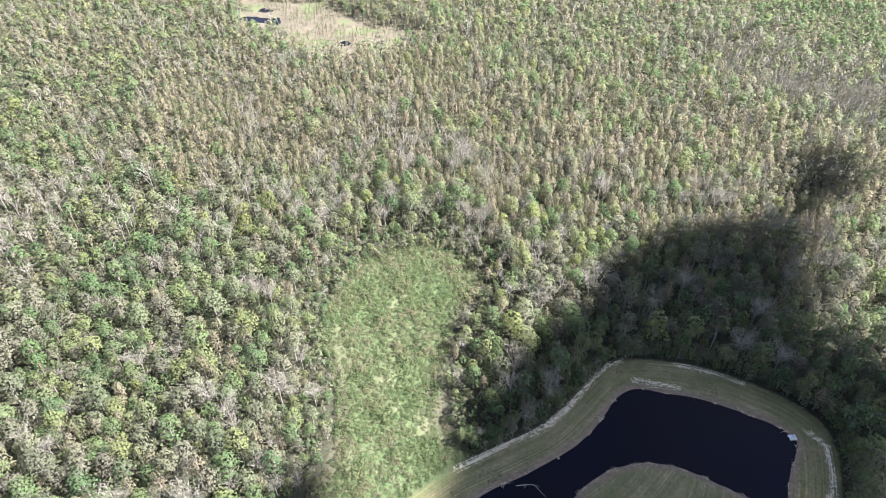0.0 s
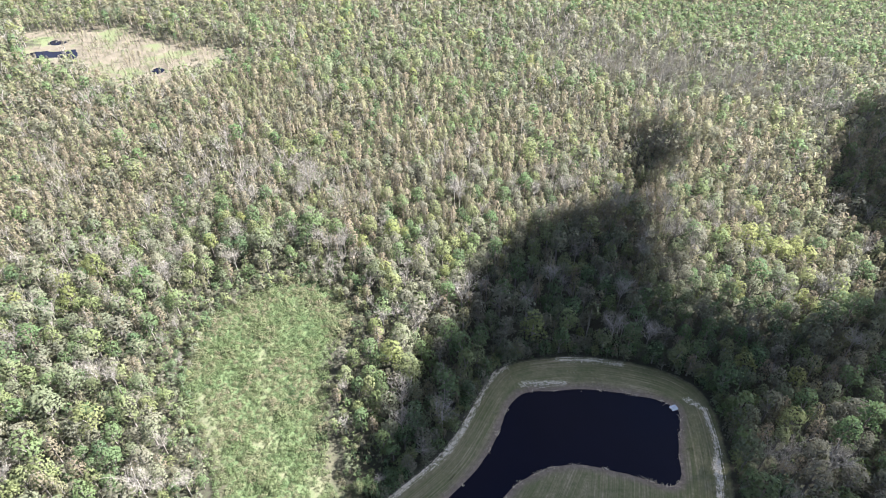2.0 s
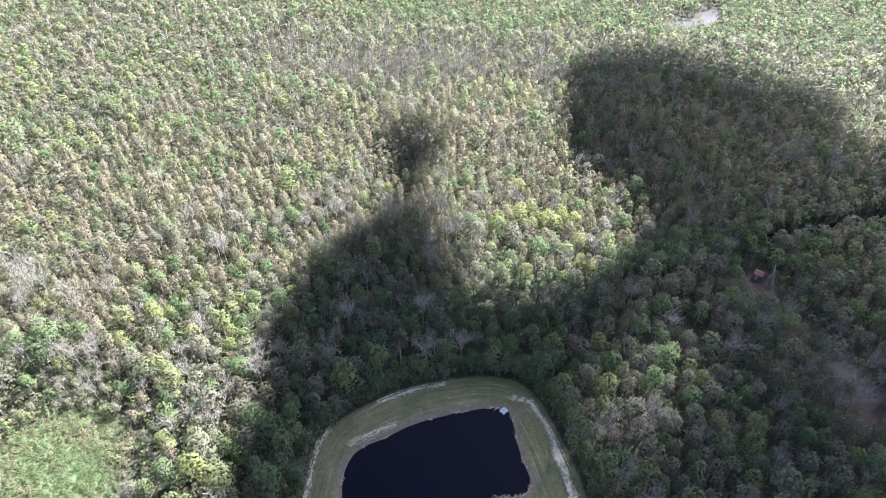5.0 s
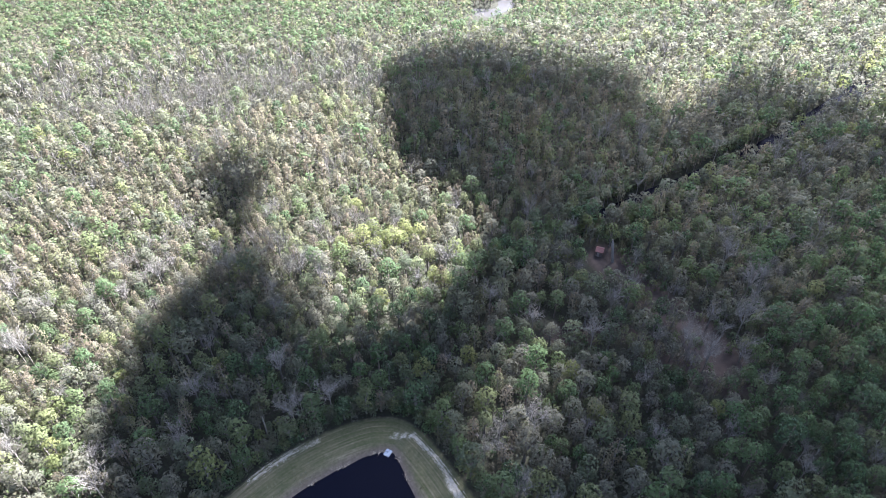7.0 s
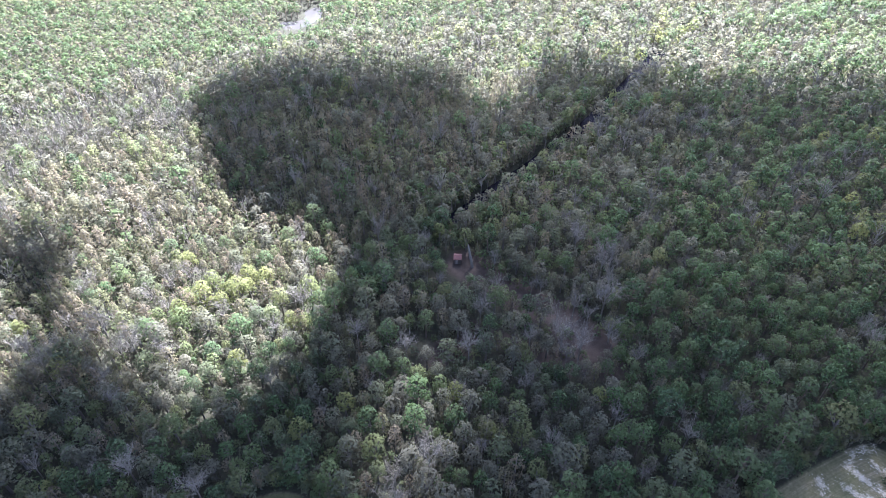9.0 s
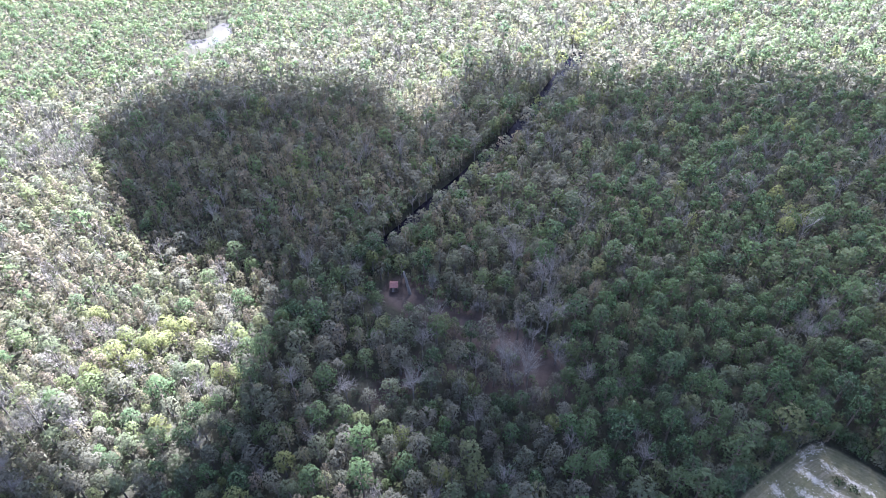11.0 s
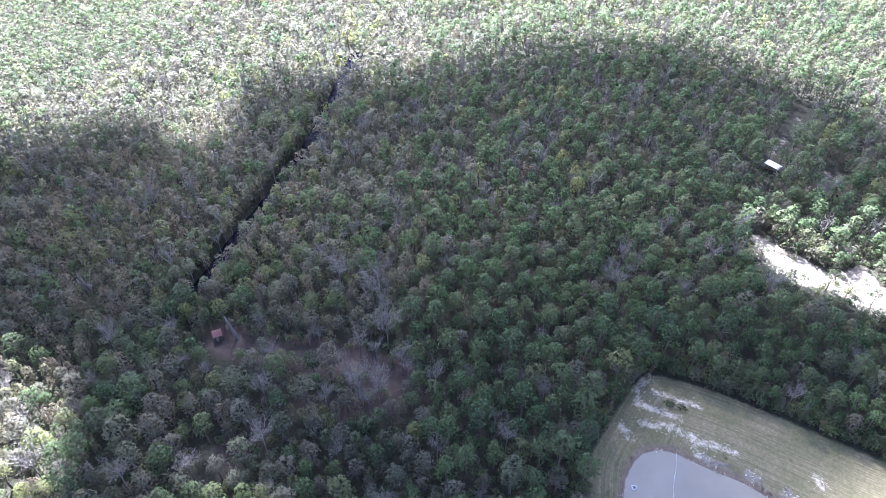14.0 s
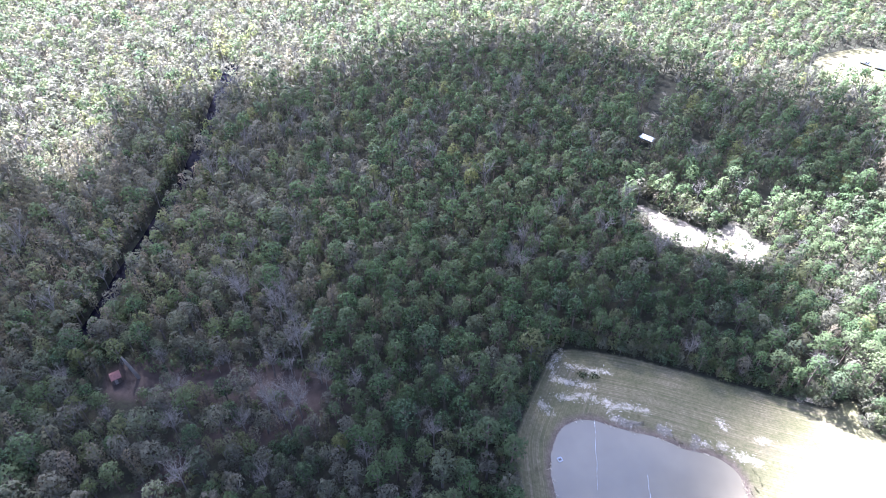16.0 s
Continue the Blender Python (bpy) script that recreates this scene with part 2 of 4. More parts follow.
def cloud_material():
    """White vapour, thick in the west; thinned eastwards to lift the shade, standing in for haze."""
    m, nt, p = nodes_of("cloud_vapour")
    p.inputs["Roughness"].default_value = 1.0
    nt.links.new(ramp(nt, noise_of(nt, 0.02, 5), [(0.3, (0.78, 0.78, 0.80)), (0.7, (0.86, 0.86, 0.86))]), p.inputs["Base Color"])
    here = node(nt, "ShaderNodeSeparateXYZ", [("Vector", node(nt, "ShaderNodeNewGeometry").outputs["Position"])])
    thin = maths(nt, "MULTIPLY", maths(nt, "DIVIDE", maths(nt, "SUBTRACT", here.outputs["X"], 570.0), 110.0, clamp=True), 0.37)
    north = maths(nt, "DIVIDE", maths(nt, "SUBTRACT", here.outputs["Y"], 270.0), 60.0, clamp=True)
    thin = maths(nt, "MULTIPLY", thin, maths(nt, "SUBTRACT", 1.0, maths(nt, "MULTIPLY", north, 0.25)))
    depth = nt.nodes.new("ShaderNodeAttribute")
    depth.attribute_name = "thickness"
    # a little sun let through everywhere, to shape the crowns inside the shade
    thin = maths(nt, "MAXIMUM", maths(nt, "MAXIMUM", thin, 0.05), maths(nt, "SUBTRACT", 1.0, depth.outputs["Fac"]))
    clear = node(nt, "ShaderNodeBsdfTransparent")
    mix = node(nt, "ShaderNodeMixShader", [(0, thin), (1, p.outputs[0]), (2, clear.outputs[0])])
    nt.links.new(mix.outputs[0], nt.nodes["Material Output"].inputs["Surface"])
    return m


CLOUD = cloud_material()

# ---------------------------------------------------------------- plan of the place
POND_1 = [(55.9, 99.5), (45.2, 103.1), (33, 104.8), (26.8, 103.9), (19.8, 104.2), (15.4, 100.2), (12.8, 93), (9.9, 87.2), (6, 82),
          (2, 78), (-2, 74), (-7, 70), (-11, 66), (-20, 54), (-20, 30), (0, 25), (0, 52), (8.6, 71.8), (11, 75.2), (15, 79.8),
          (19.4, 82.2), (23.5, 83.9), (29.5, 84.6), (35, 83.2), (42, 81.2), (47.9, 78.6), (50.1, 80), (51.1, 82.3), (51.8, 87.4), (54, 93)]
BANK_1 = [(60.3, 78), (62, 86.5), (63, 95.5), (62.7, 101.5), (60.2, 105.6), (55.3, 109.5), (44, 113), (34.4, 114.2), (25, 113.6), (17.6, 112.2), (13.2, 109.5),
          (8.2, 101.4), (4.5, 94.3), (-0.1, 86.5), (-6.7, 80.4), (-13.2, 74.7), (-18.7, 69.7), (-24.1, 62.5), (-34, 48), (-34, 20), (20, 10), (52, 40), (57, 66)]
POND_2 = [(95.4, 12), (101.5, 11.2), (106.4, 9.5), (112.1, 5.2), (113.1, -0.7), (110.7, -4.9), (108.5, -8.4), (106, -13.9), (103.8, -17.2),
          (100.8, -20.2), (99.9, -23.9), (96.6, -27.2), (93.2, -28.1), (88.6, -27), (76, -22), (70, -8), (78, 8), (87, 12)]
FIELD = [(96.6, 18.8), (107.1, 17.3), (112.3, 15.5), (121.4, 9.3), (129.8, 3), (134.1, -1.2), (129.9, -13.3), (124.2, -23.9), (118.8, -32.6), (111.7, -44.4),
         (106.5, -53.7), (104, -58), (107.2, -61.4), (105, -66), (101.8, -60), (95.2, -64), (80, -76), (45, -70), (38, -20), (60, 14), (80, 22)]
SAND = [(184, -41.4), (190, -47.1), (184.2, -51.2), (178.2, -57.5), (171.1, -62.1), (172.9, -69), (178.2, -75.1), (172.1, -73.6), (164.5, -74.2),
        (163.7, -78.7), (158.7, -74.6), (150.7, -66.5), (158.1, -62.7), (165.7, -59.2), (165.6, -50.2), (174, -45.5)]
SCRUB = [(-62.2, 126.8), (-55.2, 134.2), (-40.8, 143.2), (-30.3, 139.4), (-26, 126.7), (-31.2, 117.1), (-29.8, 104.4), (-29.5, 90.3), (-26.1, 82), (-21.9, 76.8),
         (-13, 76.4), (-18.5, 69.1), (-23.9, 62), (-33, 50), (-44, 48), (-40.3, 63.9), (-41.5, 73.4), (-47.3, 85.2), (-55, 95.8), (-61.8, 106.8)]
MARSH = [(-206, 294), (-225, 345), (-173, 352), (-138.6, 330), (-108.6, 320), (-88, 318), (-100, 283), (-136, 264), (-158, 282)]
MARSH_POND = [(-206.5, 311.7), (-202.6, 316.6), (-191.4, 314.8), (-188.6, 317.7), (-182.8, 317.7), (-177.9, 306.7), (-179.8, 304.8), (-184.6, 308.2), (-190.3, 308.2), (-196.2, 307.3), (-203.8, 309.6)]
MARSH_POOLS = [[(-202.3, 327.3), (-201.4, 332), (-197.9, 329.7), (-193.7, 329.4), (-192.5, 324.2), (-198, 323.4)], [(-136.6, 293.3), (-134.1, 296.4), (-131, 293.1), (-130.9, 288), (-134.7, 288.5)]]
POND_3 = [(270.1, 284.4), (272.3, 278.8), (277.4, 275.2), (283.7, 277.3), (288.2, 282.9), (292.5, 283.3), (298, 282), (296, 275.5), (286.7, 270.3), (280.3, 268.3), (275.6, 269.5), (268.9, 268), (262.8, 273.5), (262, 279)]
YARD = [(280, -172), (294, -190), (296, -225), (250, -225), (252, -195), (266, -166)]
CANAL = [(330, 95.3), (290, 98), (272, 99), (250, 100.8), (228, 103.2), (214, 106.6), (200, 109), (184, 113.1), (172, 115.2), (158, 118.2)]
MUD_LINE = [(143, 104), (139, 96), (137, 84), (136.4, 74), (131.9, 64), (127, 58)]
MUD_LINE_2 = [(123, 60), (121, 75), (122, 88), (114, 90), (108, 95)]
TRAILS = [[(275, -98), (265, -91.7), (252.7, -84.2), (245, -77), (236, -69)], [(226, -86), (215, -80.3)], [(188, -91), (178, -84)],
          [(-55, 97), (-49, 87), (-44, 74), (-42, 62), (-45, 52)], [(-44, 122), (-46, 112), (-41, 100), (-38, 92)], [(-25, 90), (-24, 82), (-20, 77)],
          [(98.5, -36), (92, -44), (86, -49), (78, -52)], [(303, 80), (318, 72)], [(231, 42), (218, 38)]]
STREAKS = [[(16.5, 111.3), (12.6, 108.5), (8, 100.2), (4.6, 93.3), (0.8, 87.4), (-4, 82.6), (-9, 78.4)], [(-9, 78), (-17, 70.6)], [(29, 113.2), (34, 113.5), (40, 112.6), (45, 111.6)],
           [(19, 105.6), (23, 105.8), (30, 106)], [(57.6, 101), (61, 98), (60.5, 88), (58.4, 80), (55, 72)], [(58.5, 84), (57, 74)]]
WORN = [([(110, 98), (106, 103)], 1.2), ([(-41.3, 89.8), (-38.3, 88.6)], 1.6), ([(-26.7, 81.5), (-25.9, 77.9)], 1.6), ([(-17.3, 78.2), (-16.2, 80.1)], 1.5), ([(-39.2, 66), (-39.9, 70)], 0.8), ([(-40.6, 131.8), (-36.6, 134.3)], 1.8),
        ([(-32.4, 131.7), (-29.3, 128.6)], 1.4), ([(-57, 103), (-49.7, 92.3)], 1.2), ([(-45.4, 109.3), (-45.6, 115.4)], 1.2), ([(-43, 86.7), (-33.8, 81.9)], 1.0)]
PATCHES = [[(111.7, -6.9), (109.9, -9.5)], [(107.1, -16.8), (106.0, -17.5)], [(102.8, -22.6), (102, -24)], [(100.9, -26.8), (100.2, -28)], [(128.5, 2.5), (133.0, -1.4)], [(128.1, -1.9), (125.7, -6.1), (124.4, -10.6)], [(124.9, 3.2), (123.0, -0.6), (120.9, -5.6)], [(119.8, 3.9), (118.6, 1.0), (118.6, -2.9), (116.7, -5.2)], [(118.8, 8.2), (115.3, 6.9)], [(116.6, -7.5), (114.0, -7.0), (114.5, -10.5), (111.9, -15.2)], [(107.1, -30.5), (104.6, -30.1)], [(100.6, -36.0), (99.7, -38.3)], [(109.2, -51.6), (107.5, -55.1)], [(98.0, -29.1), (95.2, -33.9)]]
BARE_SAND = [([(275, -98), (265, -91.7), (252.7, -84.2), (245, -77), (238, -71)], 0.8), ([(226, -86), (215, -80.3)], 0.6), ([(188, -91), (178, -84)], 0.5), ([(111.6, -8.0), (109.8, -9.1), (109.1, -12.0)], 0.9), ([(107.4, -16.4), (106.0, -17.2)], 1.1), ([(103.7, -23.5), (101.1, -21.2)], 0.9), ([(101.0, -27.2), (99.4, -28.2)], 0.5), ([(286.4, -196.5), (286.4, -216.7)], 1.4), ([(331.2, -219.6), (317.7, -224.7), (310.0, -236.3)], 1.2)]



def edges(poly, closed=True):
    a = np.array(poly, float)
    return (a, np.roll(a, -1, 0)) if closed else (a[:-1], a[1:])


def line_distance(xy, line, closed=False):
    a, b = edges(line, closed)
    best = np.full(len(xy), 1e9)
    for p, q in zip(a, b):
        d = q - p
        t = np.clip(((xy - p) @ d) / max(d @ d, 1e-9), 0, 1)
        best = np.minimum(best, np.hypot(*(xy - p - t[:, None] * d).T))
    return best


def inside_by(xy, poly):
    """Distance to the outline, positive inside."""
    a, b = edges(poly)
    odd = np.zeros(len(xy), bool)
    for p, q in zip(a, b):
        if p[1] == q[1]:
            continue
        cross = (p[1] > xy[:, 1]) != (q[1] > xy[:, 1])
        odd ^= cross & (xy[:, 0] < (q[0] - p[0]) * (xy[:, 1] - p[1]) / (q[1] - p[1]) + p[0])
    return np.where(odd, 1, -1) * line_distance(xy, poly, True)


def rounded(poly, times=2):
    """The outline with its corners cut off."""
    a = np.array(poly, float)
    for _ in range(times):
        b = np.roll(a, -1, 0)
        a = np.stack([0.75 * a + 0.25 * b, 0.25 * a + 0.75 * b], 1).reshape(-1, 2)
    return [tuple(p) for p in a]


WATERS = [(rounded(POND_1), -0.45), (rounded(POND_2), -0.45), (rounded(MARSH_POND, 1), -0.3), (rounded(POND_3, 1), -0.3)] + [(rounded(p), -0.3) for p in MARSH_POOLS]
BANK_1, FIELD, SAND, SCRUB, MARSH, YARD = (rounded(p) for p in (BANK_1, FIELD, SAND, SCRUB, MARSH, YARD))


def mesh_from(name, verts, faces, attributes=()):
    """A mesh from arrays: faces all of one size."""
    me = bpy.data.meshes.new(name)
    verts, faces = np.asarray(verts, np.float32), np.asarray(faces, np.int32)
    me.vertices.add(len(verts))
    me.vertices.foreach_set("co", verts.ravel())
    me.loops.add(faces.size)
    me.loops.foreach_set("vertex_index", faces.ravel())
    me.polygons.add(len(faces))
    me.polygons.foreach_set("loop_start", np.arange(0, faces.size, faces.shape[1], dtype=np.int32))
    for key, values in attributes:
        values = np.asarray(values, np.float32)
        if values.ndim == 2:
            me.attributes.new(key, "FLOAT_VECTOR", "POINT").data.foreach_set("vector", values.ravel())
        else:
            me.attributes.new(key, "FLOAT", "POINT").data.foreach_set("value", values)
    me.update(calc_edges=True)
    return me


def wobble(x, y, s, seed=0.0):
    """A smooth rolling pattern, about -1 to 1."""
    return (np.sin(x / s + seed) * np.cos(y / s * 1.13 + 2 * seed) + 0.6 * np.sin((x + 0.7 * y) / s * 1.9 + 3 * seed) + 0.4 * np.cos((0.8 * x - y) / s * 3.1 + seed)) / 2


def build_ground():
    def axis(lo, a, b, hi):
        return np.r_[-4600, -2200, -1100, np.arange(lo, a, 7.0), np.arange(a, b, 1.35), np.arange(b, hi, 7.0), 1100, 2200, 4600]
    gx, gy = axis(-440, -70, 145, 520), axis(-330, -80, 145, 540)
    gx = np.unique(np.r_[gx[(gx < 145) | (gx > 335)], np.arange(145, 335, 2.0)])
    gx = np.unique(np.r_[gx[(gx < -220) | (gx > -126)], np.arange(-220, -126, 2.2)])
    gy = np.unique(np.r_[gy[(gy < 258) | (gy > 338)], np.arange(258, 338, 2.0)])
    x, y = np.meshgrid(gx, gy, indexing="ij")
    xy = np.stack([x.ravel(), y.ravel()], 1)
    lawn = np.max([inside_by(xy, p) for p in (BANK_1, FIELD, YARD)], 0)
    water = np.full(len(xy), -1e9)
    for poly, _ in WATERS:
        water = np.maximum(water, inside_by(xy, poly))
    ragged = np.where(xy[:, 1] > 240, 1.0, 0.0)
    water += ragged * (1.1 * wobble(xy[:, 0], xy[:, 1], 1.9, 1.0) + 0.8 * wobble(xy[:, 0], xy[:, 1], 4.3, 3.0))
    canal = 4.0 - line_distance(xy, CANAL)
    z = 0.25 * wobble(xy[:, 0], xy[:, 1], 23)
    z += np.where(water > -3, -(z + 0.45) * np.clip((water + 3) / 3, 0, 1), 0)
    z = np.where(water > 0, -0.45 - 0.3 * np.minimum(water, 5), z)
    z = np.where(canal > -1.2, np.minimum(z, -0.9 * np.clip((canal + 1.2) / 1.4, 0, 1.6)), z)
    trail = np.max([0.7 - line_distance(xy, t) for t in TRAILS], 0)
    trail = np.maximum(trail, np.max([w - line_distance(xy, t) for t, w in WORN], 0))
    streak = np.max([0.62 - line_distance(xy, s) for s in STREAKS], 0)
    patch = np.max([0.9 - line_distance(xy, s) for s in PATCHES], 0)
    mud = np.maximum(6.0 - line_distance(xy, MUD_LINE), 3.5 - line_distance(xy, MUD_LINE_2))
    sand = np.maximum(inside_by(xy, SAND), np.max([w - line_distance(xy, s) for s, w in BARE_SAND], 0))
    n, k = len(gx), len(gy)
    i, j = np.meshgrid(np.arange(n - 1), np.arange(k - 1), indexing="ij")
    q = (i * k + j).ravel()
    faces = np.stack([q, q + k, q + k + 1, q + 1], 1)
    me = mesh_from("ground", np.c_[xy, z], faces, [("lawn", lawn), ("shore", water + 1.2), ("scrub", inside_by(xy, SCRUB)),
                   ("marsh", inside_by(xy, MARSH)), ("mud", mud), ("trail", trail), ("streak", streak), ("patch", patch), ("sand", sand)])
    me.materials.append(GROUND)
    me.polygons.foreach_set("use_smooth", np.ones(len(me.polygons), bool))
    return tagged(new("ground", me), "flat swampy ground with mown grass round the ponds and pale sand", "ground", kind="structure")


build_ground()


def flat_sheet(name, poly, z, material, label):
    bm = bmesh.new()
    bm.faces.new([bm.verts.new((x, y, z)) for x, y in poly])
    bmesh.ops.triangulate(bm, faces=bm.faces[:])
    me = bpy.data.meshes.new(name)
    bm.to_mesh(me)
    bm.free()
    me.materials.append(material)
    return tagged(new(name, me), label, "water", kind="structure")


def grown(poly, by):
    """The outline moved outwards."""
    a = np.array(poly)
    prev, nxt = np.roll(a, 1, 0), np.roll(a, -1, 0)
    d = nxt - prev
    nrm = np.stack([d[:, 1], -d[:, 0]], 1) / np.maximum(np.hypot(*d.T), 1e-6)[:, None]
    area = (a[:, 0] * nxt[:, 1] - nxt[:, 0] * a[:, 1]).sum()
    return [tuple(p) for p in a + nrm * by * np.sign(area)]


flat_sheet("water_pond_dark", grown(WATERS[0][0], 0.25), -0.5, DARK_WATER, "near-black still pond water inside a mown bank")
flat_sheet("water_pond_pale", grown(WATERS[1][0], 0.25), -0.5, PALE_WATER, "pale milky pond water with cloud reflection put into its colour")
for _p in (WATERS[2][0], WATERS[4][0], WATERS[5][0]):
    flat_sheet("water_marsh", grown(_p, 2.2), -0.42, DARK_WATER, "small dark pool in the straw-coloured marsh")
flat_sheet("water_far_pond", grown(WATERS[3][0], 2.2), -0.42, GREY_WATER, "small grey pool in the far green woods")
_c = np.array(CANAL)
_d = np.gradient(_c, axis=0)
_n = np.stack([-_d[:, 1], _d[:, 0]], 1) / np.hypot(*_d.T)[:, None]
flat_sheet("water_canal", [tuple(p) for p in np.r_[_c + 3.2 * _n, (_c - 3.0 * _n)[::-1]]], -0.55, CANAL_WATER, "narrow dark canal cutting through the woods")

# ---------------------------------------------------------------- unseen clouds, cut to the large shadows' outlines as the camera sees them
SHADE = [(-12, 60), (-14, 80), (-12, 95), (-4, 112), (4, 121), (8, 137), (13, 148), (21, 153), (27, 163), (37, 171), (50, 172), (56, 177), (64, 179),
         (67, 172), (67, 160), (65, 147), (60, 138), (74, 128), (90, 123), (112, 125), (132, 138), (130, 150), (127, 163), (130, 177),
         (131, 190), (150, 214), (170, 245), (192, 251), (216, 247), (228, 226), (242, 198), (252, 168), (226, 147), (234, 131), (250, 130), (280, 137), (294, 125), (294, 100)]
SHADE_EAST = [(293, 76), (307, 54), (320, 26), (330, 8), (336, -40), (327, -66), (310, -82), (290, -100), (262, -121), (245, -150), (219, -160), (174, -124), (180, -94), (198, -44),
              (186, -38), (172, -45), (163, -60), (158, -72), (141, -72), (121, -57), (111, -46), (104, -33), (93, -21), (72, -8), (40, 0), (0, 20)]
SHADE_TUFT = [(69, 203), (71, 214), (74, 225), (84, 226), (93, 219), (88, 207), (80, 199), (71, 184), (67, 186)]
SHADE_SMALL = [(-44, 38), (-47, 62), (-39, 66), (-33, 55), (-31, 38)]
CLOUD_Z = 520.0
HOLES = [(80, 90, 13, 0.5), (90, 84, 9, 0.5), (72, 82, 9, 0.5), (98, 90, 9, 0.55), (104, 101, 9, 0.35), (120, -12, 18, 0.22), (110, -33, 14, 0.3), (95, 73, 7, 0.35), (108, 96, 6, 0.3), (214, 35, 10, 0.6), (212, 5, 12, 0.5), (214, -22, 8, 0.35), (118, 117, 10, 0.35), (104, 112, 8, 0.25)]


def build_shadow_cloud(name, shade, label, holes=()):
    """Unseen flat-based cloud cut to a shadow's outline, lumpy above, thinning to its rim."""
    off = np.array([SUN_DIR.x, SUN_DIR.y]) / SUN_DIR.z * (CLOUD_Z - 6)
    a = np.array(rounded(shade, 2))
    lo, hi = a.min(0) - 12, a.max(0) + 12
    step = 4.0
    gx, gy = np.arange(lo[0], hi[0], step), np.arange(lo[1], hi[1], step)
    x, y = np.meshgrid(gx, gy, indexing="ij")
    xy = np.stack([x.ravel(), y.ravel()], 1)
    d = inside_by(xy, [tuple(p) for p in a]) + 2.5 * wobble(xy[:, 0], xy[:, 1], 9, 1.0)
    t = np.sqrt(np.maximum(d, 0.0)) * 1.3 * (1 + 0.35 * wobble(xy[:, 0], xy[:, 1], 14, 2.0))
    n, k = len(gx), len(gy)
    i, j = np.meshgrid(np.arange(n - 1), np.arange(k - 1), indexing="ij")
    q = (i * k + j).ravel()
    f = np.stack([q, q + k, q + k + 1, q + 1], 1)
    # wider rim over the field, fitted to the soft shadow edge there
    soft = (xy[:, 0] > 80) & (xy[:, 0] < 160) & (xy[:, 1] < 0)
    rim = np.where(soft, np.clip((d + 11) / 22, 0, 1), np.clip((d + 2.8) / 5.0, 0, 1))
    for hx, hy, r, depth in holes:          # thin spots set where the ground looks brighter from the camera
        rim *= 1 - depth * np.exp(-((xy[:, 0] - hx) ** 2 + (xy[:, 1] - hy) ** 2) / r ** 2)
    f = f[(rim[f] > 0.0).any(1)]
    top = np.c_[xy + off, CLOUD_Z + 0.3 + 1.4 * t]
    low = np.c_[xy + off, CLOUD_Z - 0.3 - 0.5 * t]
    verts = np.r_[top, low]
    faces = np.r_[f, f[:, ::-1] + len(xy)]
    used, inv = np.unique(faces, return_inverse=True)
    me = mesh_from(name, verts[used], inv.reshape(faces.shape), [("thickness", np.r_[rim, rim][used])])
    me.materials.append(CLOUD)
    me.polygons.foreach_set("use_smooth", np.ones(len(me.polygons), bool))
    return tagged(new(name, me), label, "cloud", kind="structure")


build_shadow_cloud("cloud", SHADE + SHADE_EAST, "broad unseen cloud sheet shaped to cast the large shadow", HOLES)
build_shadow_cloud("cloud", SHADE_TUFT, "small unseen cloud sheet shaped to cast a separate shadow blob")
build_shadow_cloud("cloud", SHADE_SMALL, "small unseen cloud sheet shaped to cast the western shadow patch")

# ---------------------------------------------------------------- trees
RNG = np.random.default_rng(7)


def sticks(a, b, ra, rb, sides=3):
    """Tapered twigs or limbs from points a to b, as open prisms."""
    a, b, ra, rb = np.atleast_2d(a).astype(float), np.atleast_2d(b).astype(float), np.atleast_1d(ra), np.atleast_1d(rb)
    n = len(a)
    d = b - a
    d /= np.maximum(np.linalg.norm(d, axis=1), 1e-6)[:, None]
    ref = np.where(np.abs(d[:, 2:]) > 0.9, np.array([[1.0, 0, 0]]), np.array([[0, 0, 1.0]]))
    u = np.cross(d, ref)
    u /= np.linalg.norm(u, axis=1)[:, None]
    w = np.cross(d, u)
    ang = np.arange(sides) * 2 * np.pi / sides
    ring = np.cos(ang)[None, :, None] * u[:, None] + np.sin(ang)[None, :, None] * w[:, None]
    v = np.concatenate([a[:, None] + ring * np.reshape(ra * np.ones(n), (-1, 1, 1)), b[:, None] + ring * np.reshape(rb * np.ones(n), (-1, 1, 1))], 1)
    k = np.arange(sides)
    k2 = (k + 1) % sides
    f = np.concatenate([np.stack([k, k2, k2 + sides], 1), np.stack([k, k2 + sides, k + sides], 1)])
    return v.reshape(-1, 3), (f[None] + (np.arange(n) * 2 * sides)[:, None, None]).reshape(-1, 3)


def blades(a, b, width):
    """Fine twigs as slender three-cornered slips from a to b."""
    n = len(a)
    d = b - a
    u = np.cross(d, RNG.normal(size=(n, 3)))
    u *= (width / np.maximum(np.linalg.norm(u, axis=1), 1e-6))[:, None] / 2
    return np.stack([a - u, a + u, b], 1).reshape(-1, 3), np.arange(3 * n).reshape(n, 3)


